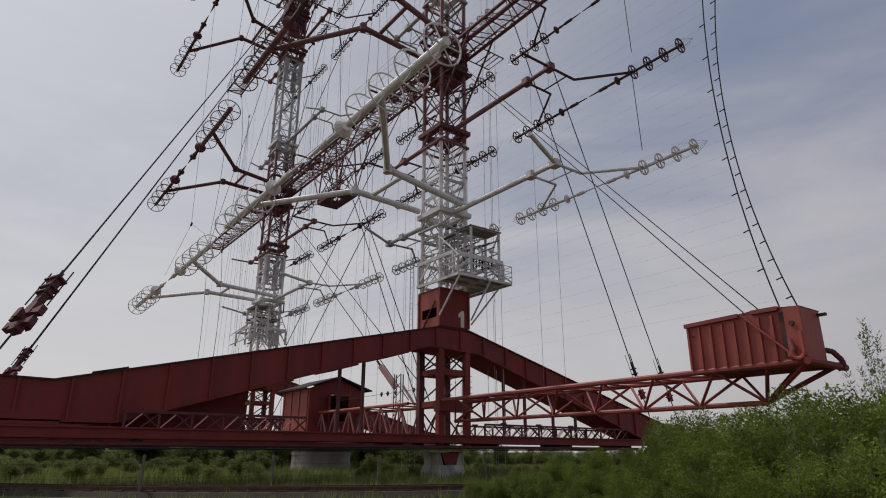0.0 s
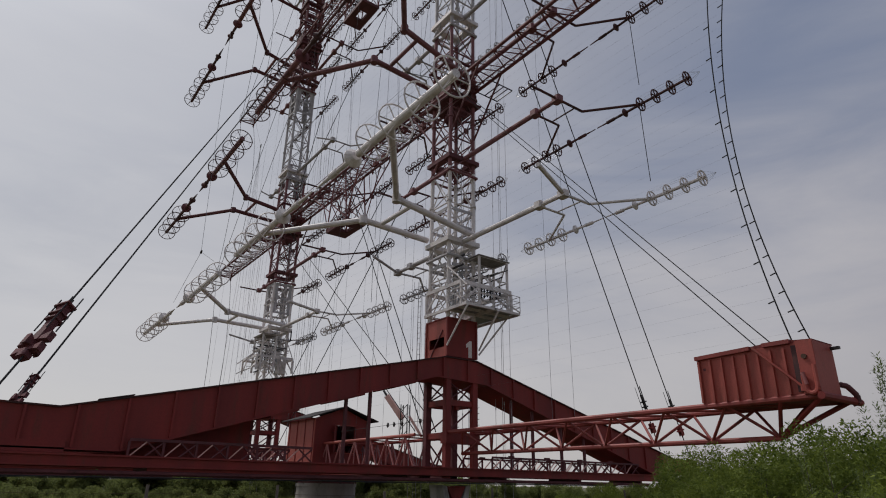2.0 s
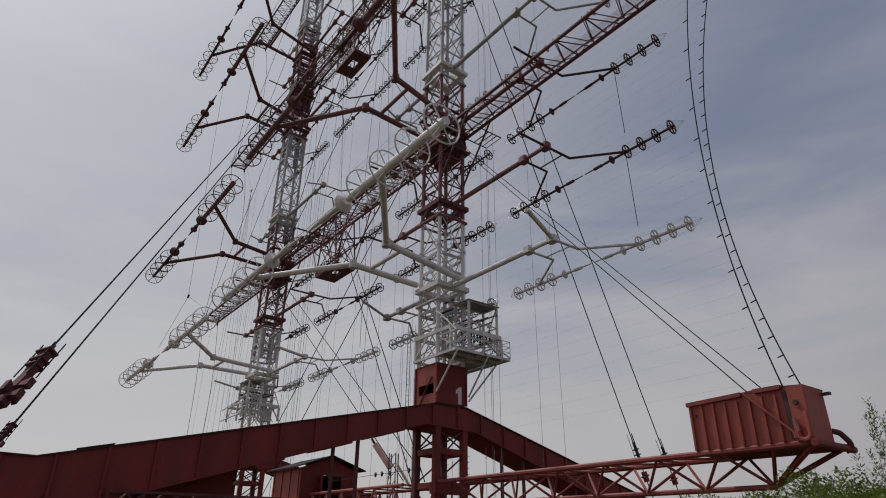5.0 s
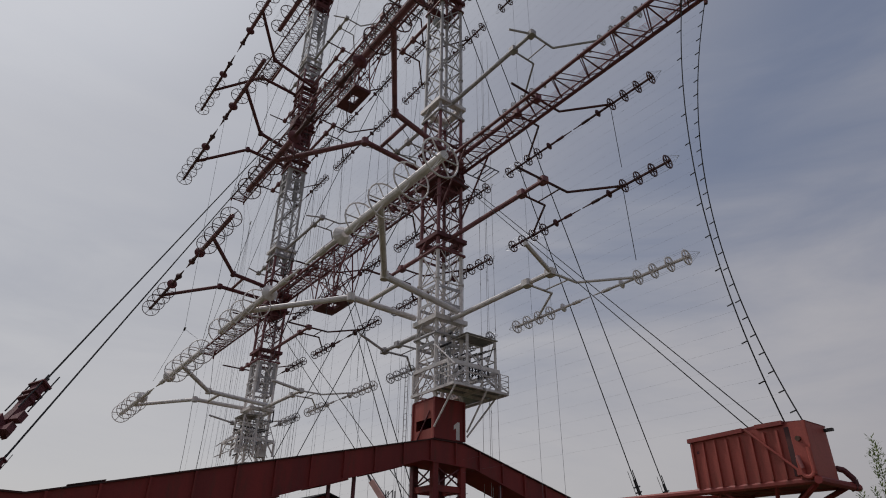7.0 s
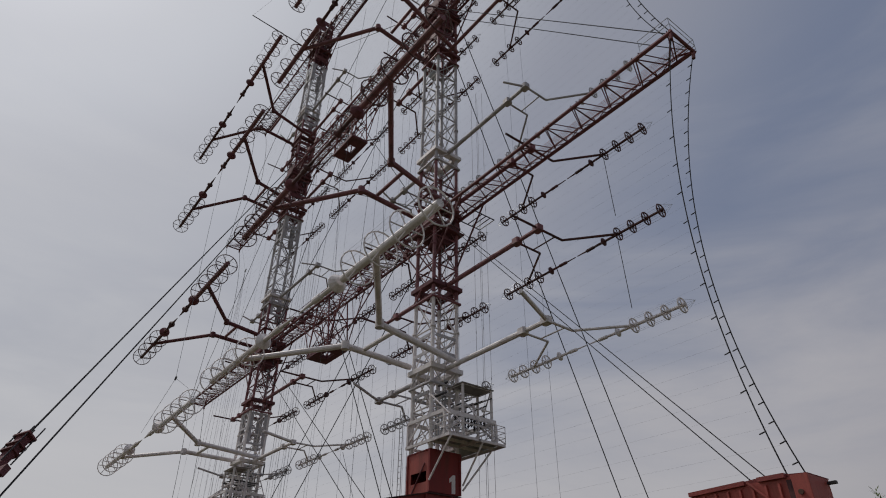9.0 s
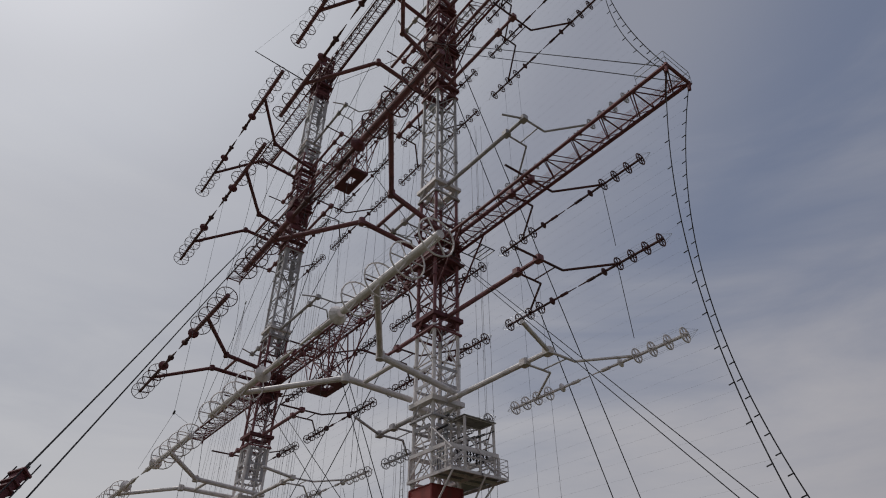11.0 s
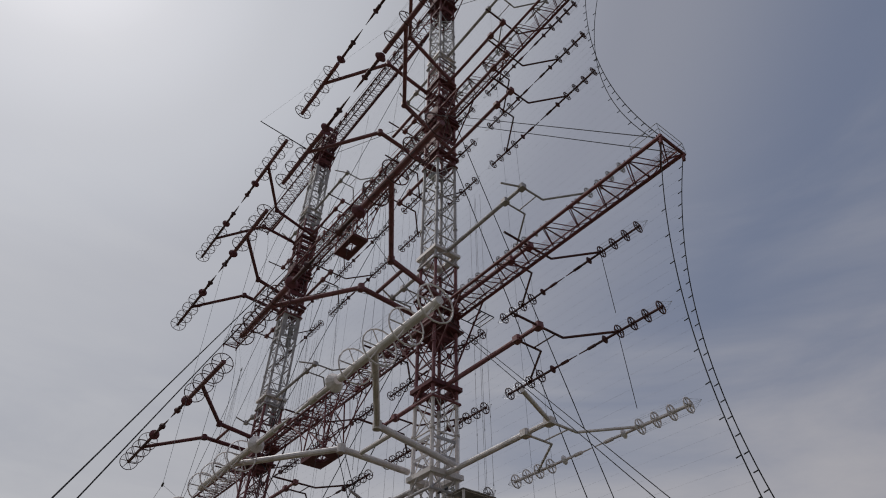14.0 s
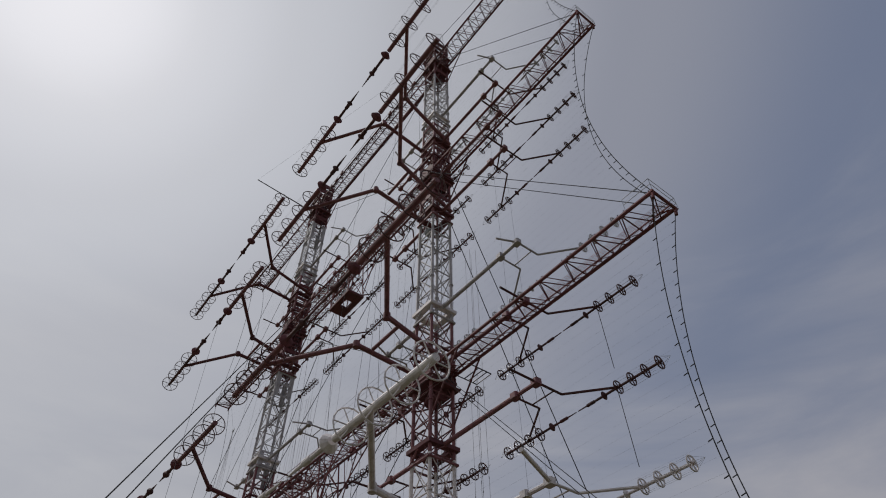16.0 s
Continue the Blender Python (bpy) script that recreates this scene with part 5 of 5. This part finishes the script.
for z0, z1 in zip(LEVELS, LEVELS[1:]):
    for k in range(1, 30):
        q = k / 30
        x = TIP - (0.6 * (1 - q) if z0 < 10 else 0.0) - (1.85 if z0 < 10 else 3.5) * 4 * q * (1 - q) - 0.4
        s.tube((-x, HALF, z0 + (z1 - z0) * q), (x, HALF, z0 + (z1 - z0) * q), 0.0025, 3, caps=False)
single("reflector_wires", s, WIRE, "fine horizontal wires of the reflector screen", "wire screen", kind="stuff")


def feeder(x, y, z0, z1):
    f = thing("feeder_line", (x, y, z0), "upright feeder of thin wires strung with dark beads", "feeder line", "upright feeder lines")
    h = z1 - z0
    bead = Shape().tube((0, 0, 0), (0, 0, 0.16), 0.032, 5).mesh("insulator_bead", GREY_STEEL)
    for a, b in ((-0.55, -0.2), (-0.2, 0.25), (0.2, -0.25), (0.55, 0.2)):
        part("wire", Shape().tube((a, b, 0), (a, b, h), 0.014, 4), PALE_WIRE, f)
        for k in range(int(h / 5.0)):
            part("insulator_bead", bead, None, f, at=(a, b, 2.0 + k * 5.0 + a))


for mx in (MAST_X, MAST_B):
    feeder(mx + 0.55, 4.0, -0.1, 46.5)
    feeder(mx - 7.2, 2.2, -0.1, 17.0)
    feeder(mx - 3.6, 4.4, -0.1, 49.0)
feeder(MAST_B - 5.0, -1.4, -0.1, 29.8)


# ---------------------------------------------------------------- plants
def leaf_cloud(count, size, blobs, leaf, seed, up=0.3):
    """Small folded leaves strewn through a set of blobs (centre, radii)."""
    r = random.Random(seed)
    s = Shape()
    for _ in range(count):
        c, rad = r.choice(blobs)
        while True:
            d = Vector((r.uniform(-1, 1), r.uniform(-1, 1), r.uniform(-1, 1)))
            if 0.25 < d.length < 1:
                break
        p = Vector((c[0] + d.x * rad[0], c[1] + d.y * rad[1], max(0.02, c[2] + d.z * rad[2])))
        a = Vector((r.uniform(-1, 1), r.uniform(-1, 1), r.uniform(-0.6, 1))).normalized()
        b = a.orthogonal().normalized()
        b = Matrix.Rotation(r.uniform(0, 6.28), 3, a) @ b
        k = size * r.uniform(0.6, 1.35)
        s.add([p - a * k, p + b * k * 0.42, p + a * k, p - b * k * 0.42 + Vector((0, 0, 0.1 * k))], [(0, 1, 2), (0, 2, 3)])
    return s.mesh("leaves", leaf)


def bush_kind(seed, height, spread, leaves, leaf_size, mat, twigs=9):
    """Meshes of one bush: its stems and its leaves."""
    r = random.Random(seed)
    stems, blobs = Shape(), []
    for _ in range(twigs):
        w, lean = r.uniform(0, 6.28), r.uniform(0.1, 0.6)
        p = Vector((r.uniform(-0.2, 0.2) * spread, r.uniform(-0.2, 0.2) * spread, 0))
        d = Vector((math.cos(w) * lean, math.sin(w) * lean, 1)).normalized()
        h = height * r.uniform(0.65, 1.0)
        rad = 0.035 * height / 2.5
        for k in range(4):
            q = p + d * h / 4
            stems.tube(p, q, rad, 5, r2=rad * 0.7)
            if k > 0:
                w2 = r.uniform(0, 6.28)
                e = q + Vector((math.cos(w2), math.sin(w2), 0.7)) * h * 0.2
                stems.tube(q, e, rad * 0.6, 4, r2=rad * 0.2)
                blobs.append((e, (0.17 * spread, 0.17 * spread, 0.12 * height)))
            blobs.append((q - Vector((0, 0, 0.1 * height)), (0.2 * spread, 0.2 * spread, 0.14 * height)))
            p, rad = q, rad * 0.7
            d = (d + Vector((r.uniform(-0.25, 0.25), r.uniform(-0.25, 0.25), 0.1))).normalized()
    return stems.mesh("stems", BARK), leaf_cloud(leaves, leaf_size, blobs, mat, seed)


def plant(kind, at, scale, turn, label, category, group, name="bush"):
    b = thing(name, at, label, category, group, turn=turn)
    for n, me in zip(("branchwork", "foliage"), kind):
        ob = part(n, me, None, b)
        ob.scale = (scale, scale, scale * rng.uniform(0.9, 1.1))
    return b


def spot(azimuth, dist):
    """A place on the ground, by its bearing (degrees clockwise from the line towards the array) and distance from the viewpoint."""
    a = radians(53.33 - azimuth)
    return (EYE[0] - math.sin(a) * dist, EYE[1] + math.cos(a) * dist, -0.12)


near_kinds = [bush_kind(s, 2.2, 1.8, 30000, 0.034, LEAF, 17) for s in (1, 2, 3, 4)]
far_kinds = [bush_kind(s, 3.0, 3.4, 5200, 0.11, LEAF_FAR, 9) for s in (11, 12, 13)]


def willow_kind(seed, height, shoots, leaves):
    """Meshes of one willow: slim upright shoots, each with narrow leaves close along it."""
    r = random.Random(seed)
    stems, leaf = Shape(), Shape()
    for _ in range(shoots):
        w, lean = r.uniform(0, 6.28), r.uniform(0.02, 0.2)
        p = Vector((math.cos(w) * 0.25, math.sin(w) * 0.25, 0)) * r.random()
        d = Vector((math.cos(w) * lean, math.sin(w) * lean, 1)).normalized()
        h = height * r.uniform(0.6, 1.0)
        bend = Vector((r.uniform(-0.06, 0.06), r.uniform(-0.06, 0.06), 0))
        spine = [p + d * h * k / 6 + bend * h * (k / 6) ** 2 for k in range(7)]
        for k, (a, b) in enumerate(zip(spine, spine[1:])):
            stems.tube(a, b, 0.016 * (1 - k / 6.5), 5, r2=0.016 * (1 - (k + 1) / 6.5))
        for _ in range(leaves):
            k = r.uniform(0.7, 6)
            a = spine[min(5, int(k))].lerp(spine[min(5, int(k)) + 1], k - min(5, int(k)))
            w2 = r.uniform(0, 6.28)
            out = Vector((math.cos(w2), math.sin(w2), r.uniform(0.3, 1.2))).normalized()
            a = a + out * r.random() ** 1.5 * (0.26 - 0.03 * k)
            side = out.cross(Vector((0, 0, 1))).normalized() * 0.011
            n = r.uniform(0.04, 0.085)
            leaf.add([a, a + out * n * 0.5 + side, a + out * n, a + out * n * 0.5 - side], [(0, 1, 2), (0, 2, 3)])
    return stems.mesh("stems", BARK), leaf.mesh("leaves", LEAF_PALE)


pale_kind = willow_kind(21, 3.4, 19, 400)
# thicket beside the viewpoint
for az, dist, sc in ((20, 15, 0.84), (24, 14, 0.92), (27, 13.5, 0.99), (29.5, 14, 1.06), (32, 12.5, 1.0), (36, 12, 1.02), (40, 11, 1.02), (15.5, 17, 0.72), (22, 19, 0.9), (26, 18, 1.02), (29, 17.5, 1.1), (32, 17, 1.12), (35, 16, 1.12),
                     (26, 10.5, 0.72), (31, 10, 0.75), (36, 9.5, 0.78), (20, 11.5, 0.62), (14, 13, 0.5), (17, 10, 0.45), (23, 8.6, 0.5), (29, 8.2, 0.52), (9, 15.5, 0.45), (10, 12, 0.36), (5, 13, 0.33), (1, 14, 0.30), (12, 19, 0.62), (8, 20, 0.5), (5, 18, 0.42), (13, 23, 0.7), (17.5, 23, 0.85), (10, 26, 0.6), (3, 21, 0.38), (16, 14.5, 0.6), (12.5, 16, 0.5), (7, 23.5, 0.5), (20, 27, 0.95), (20.8, 23, 1.15), (22, 21.5, 1.12), (19.2, 25, 1.0), (24, 24, 1.0), (14.5, 30, 0.75)):
    plant(rng.choice(near_kinds), spot(az, dist), sc * (0.98 if 22.5 < az < 38 else 0.8 if 13 < az < 18.5 else 1.0), rng.uniform(0, 360), "bright green leafy bush in the thicket", "bush", "thicket bushes")
plant(pale_kind, spot(35.6, 15.0), 1.22, 40, "pale willow with loose thin twigs", "willow", "thicket bushes")
plant(pale_kind, spot(33.0, 11.0), 0.6, 140, "pale willow shoot among the bushes", "willow", "thicket bushes")
sprig_kind = willow_kind(22, 3.4, 5, 230)
plant(sprig_kind, spot(30.0, 11.0), 0.84, 10, "single pale willow sprig above the bushes", "willow", "thicket bushes")
# scrub behind the antenna
for k in range(190):
    az = -42 + 84 * (k + rng.random()) / 190
    plant(rng.choice(far_kinds), spot(az, rng.uniform(62, 115)), rng.uniform(0.6, 1.05) * (0.7 if az > 3 else 1.0), rng.uniform(0, 360), "dark green scrub bush behind the antenna", "bush", "far scrub")
for k in range(150):
    az, dist = -38 + 62 * (k + rng.random()) / 150, rng.uniform(36, 64)
    if -15 < az < -8 and dist < 56:
        dist = rng.uniform(58, 66)
    plant(rng.choice(far_kinds), spot(az, dist), rng.uniform(0.14, 0.45) * (0.7 if az > -4 else 1.0), rng.uniform(0, 360), "low green scrub inside the ring track", "bush", "low scrub")


def grass_field():
    """Blades in tufts over the near ground."""
    r = random.Random(5)
    s = Shape()
    for _ in range(26000):
        az, dist = r.uniform(-40, 40), 8 + 62 * r.random() ** 1.2
        p = spot(az, dist)
        ring = math.hypot(p[0], p[1])
        if abs(ring - 28.3) < 1.15 or (28 < ring < 34 and az < 4 and r.random() < 0.96):
            continue
        h = r.uniform(0.15, 0.45) * (1.0 if dist < 30 else 1.5)
        for _ in range(4):
            w = r.uniform(0, 6.28)
            q = Vector((p[0] + r.uniform(-0.2, 0.2), p[1] + r.uniform(-0.2, 0.2), -0.1))
            b = Vector((math.cos(w), math.sin(w), 0)) * (0.012 + dist * 0.0006)
            tip = q + Vector((math.cos(w + 1.5) * h * 0.4, math.sin(w + 1.5) * h * 0.4, h + 0.1))
            s.add([q - b, q + b, tip], [(0, 1, 2)])
    single("grass", s, GRASS, "long green grass and weeds on the ground", "grass", kind="stuff")


grass_field()


string = thing("insulator_string", (2.4, -1.0, 5.4), "thin wire with round dark insulators beside the hut", "insulator")
part("wire", Shape().tube((0, 0, 0), (13.45, 0, 0.07), 0.014, 4), CABLE, string)
for x in (8.56, 9.39, 10.4, 12.6):
    part("insulator_disc", Shape().ring((x, 0, 0.05), (0.3, 1, 0), 0.13, 0.05, 14).tube((x - 0.12, 0, 0.05), (x + 0.12, 0, 0.05), 0.05, 8), DARK_STEEL, string)

bridle = thing("bridle_wire", (-7.74, -10.9, 21.6), "thin forked bridle wire with a small dark knot", "wire")
part("knot", Shape().tube((-0.12, 0, -0.12), (0.12, 0, 0.12), 0.09, 8), DARK_STEEL, bridle)
for end in ((-3.6, 0, 28.2), (-8.0, 0.0, -3.1), (1.6, 0.9, -1.2)):
    part("strand", Shape().tube((0, 0, 0), end, 0.016, 4), WIRE, bridle)

FAN_AT = (-30.25, 0.0, 47.45)
fan = thing("wire_fan", FAN_AT, "fan of pale wires tied at one knot", "wire")
part("knot", Shape().ring((0, 0, 0), (0, 1, 0), 0.22, 0.05, 14).tube((-0.25, 0, -0.1), (0.35, 0, 0.2), 0.05, 6), GREY_STEEL, fan)
for end in ((-36.0, 0, 56.0), (-34.6, 0, 4.6), (-32.5, 0, 4.6), (-29.65, 0, 4.6), (-26.9, 0, 4.6), (-23.5, 0, 4.6)):
    part("strand", Shape().tube((0, 0, 0), Vector(end) - Vector(FAN_AT), 0.018, 4), PALE_WIRE, fan)
ladder = thing("steel_ladder", (15.64, -1.75, 9.02), "narrow pale steel ladder standing beside the mast cabin", "ladder")
for dx in (-0.17, 0.17):
    part("stile", Shape().tube((dx, 0, 0), (dx, 0, 5.6), 0.025, 5), PALE_WIRE, ladder)
rung = Shape().tube((-0.17, 0, 0), (0.17, 0, 0), 0.018, 4).mesh("rung", PALE_WIRE)
for k in range(int(5.6 / 0.36)):
    part("rung", rung, None, ladder, at=(0, 0, 0.2 + 0.36 * k))

pole = thing("outrigger_pole", (MAST_B - 1.0, 0, 82.0), "slim dark steel pole reaching out from the mast head", "pole")
part("pole", Shape().tube((0, -1.0, 0), (0.6, -11.4, 0), 0.1, 7, r2=0.07), DARK_STEEL, pole)
part("bracket", Shape().box((-0.2, -1.35, -0.25), (0.2, -0.95, 0.25), bevel=0.04), DARK_RED, pole)
part("guy_wire", Shape().tube((0.6, -11.3, 0.05), (MAST_X - MAST_B + 0.2, -1.2, 2.6), 0.014, 4), WIRE, pole)

# ---------------------------------------------------------------- small things on the ground and far off
def fence_post(x, y, h, lean):
    s = Shape().tube((0, 0, -0.2), (lean * h, 0, h), 0.07, 7, r2=0.06)
    single("fence_post", s, WOOD, "weathered grey timber fence post in the grass", "post", "fence posts", at=(x, y, 0))


for x, y, h, lean in ((22.4, -18.3, 1.45, 0.01), (22.5, -13.2, 1.5, -0.02), (23.2, -8.4, 1.3, 0.03), (20.2, 0.6, 1.5, 0.0), (22.0, -23.0, 1.35, 0.02), (20.0, 12.6, 1.5, -0.02), (25.4, 7.2, 1.3, 0.02)):
    fence_post(x, y, h, lean)
for k, ((xa, ya), (xb, yb)) in enumerate((((22.4, -18.3), (22.5, -13.2)), ((22.0, -23.0), (22.4, -18.3)), ((22.5, -13.2), (23.2, -8.4)))):
    for z in (0.65, 1.15):
        cable("fence_wire", [(xa, ya, z), ((xa + xb) / 2, (ya + yb) / 2, z - 0.05), (xb, yb, z)], 0.006, "sagging rusty fence wire between posts", "fence wires", RAIL, 4)

foot = thing("bearing_block", (MAST_X, 0.0, -0.1), "pale flared concrete block with a red steel shoe", "concrete block")
part("block", Shape().add([(-1.1, -1.15, 0), (1.1, -1.15, 0), (1.1, 1.15, 0), (-1.1, 1.15, 0), (-0.8, -0.9, 0.95), (0.8, -0.9, 0.95), (0.8, 0.9, 0.95), (-0.8, 0.9, 0.95)],
                          [(3, 2, 1, 0), (4, 5, 6, 7), (0, 1, 5, 4), (1, 2, 6, 5), (2, 3, 7, 6), (3, 0, 4, 7)]), CONCRETE, foot)
for side in (-1, 1):
    part("horn", Shape().prism([(side * 0.5, 0.95), (side * 0.9, 0.95), (side * 1.05, 1.72), (side * 0.72, 1.66)], "x", -0.7, 0.7), CONCRETE, foot, "chipped upright concrete horn")
part("shoe", Shape().prism([(-0.7, 1.66), (0.7, 1.66), (0.3, 0.96), (-0.3, 0.96)], "x", -0.7, 0.7), RED, foot)


def far_crane():
    c = thing("mobile_crane", spot(-4.1, 112), "pale pink telescopic crane far behind the antenna", "crane", turn=37)
    part("carrier", Shape().box((-4.5, -1.3, 0.6), (4.5, 1.3, 1.5), bevel=0.1), DARK_STEEL, c)
    for x in (-3.4, -2.0, 2.2, 3.5):
        for y in (-1.25, 1.25):
            part("wheel", Shape().tube((x, y - 0.2, 0.55), (x, y + 0.2, 0.55), 0.55, 14), DARK_STEEL, c)
    part("cab", Shape().box((2.4, -1.2, 1.5), (4.4, 1.2, 3.2), bevel=0.15), PINK, c)
    part("lattice_tower", Shape().path([(-0.7, -0.7, 1.5), (-0.6, -0.6, 15.0)], 0.09, 5).path([(0.7, -0.7, 1.5), (0.6, -0.6, 15.0)], 0.09, 5)
         .path([(0.7, 0.7, 1.5), (0.6, 0.6, 15.0)], 0.09, 5).path([(-0.7, 0.7, 1.5), (-0.6, 0.6, 15.0)], 0.09, 5), DARK_STEEL, c)
    for k in range(9):
        z = 1.6 + 1.5 * k
        part("tower_brace", Shape().tube((-0.65, -0.65, z), (0.65, -0.65, z + 1.4), 0.06, 4), DARK_STEEL, c)
        part("tower_brace", Shape().tube((-0.65, 0.65, z + 1.4), (-0.65, -0.65, z), 0.06, 4), DARK_STEEL, c)
    part("boom", Shape().beam((-0.5, 0, 12.6), (-3.6, 0, 16.6), 0.8, 0.9), PINK, c)
    part("boom_tip", Shape().beam((-3.6, 0, 16.6), (-4.3, 0, 17.6), 0.3, 0.35), DARK_STEEL, c)
    part("hoist_cable", Shape().tube((-4.3, 0, 17.6), (-9.0, 0, 31.0), 0.05, 4), CABLE, c)
    part("jib", Shape().beam((0.8, 0, 13.0), (3.2, 0, 9.5), 0.35, 0.4), PINK, c)


far_crane()
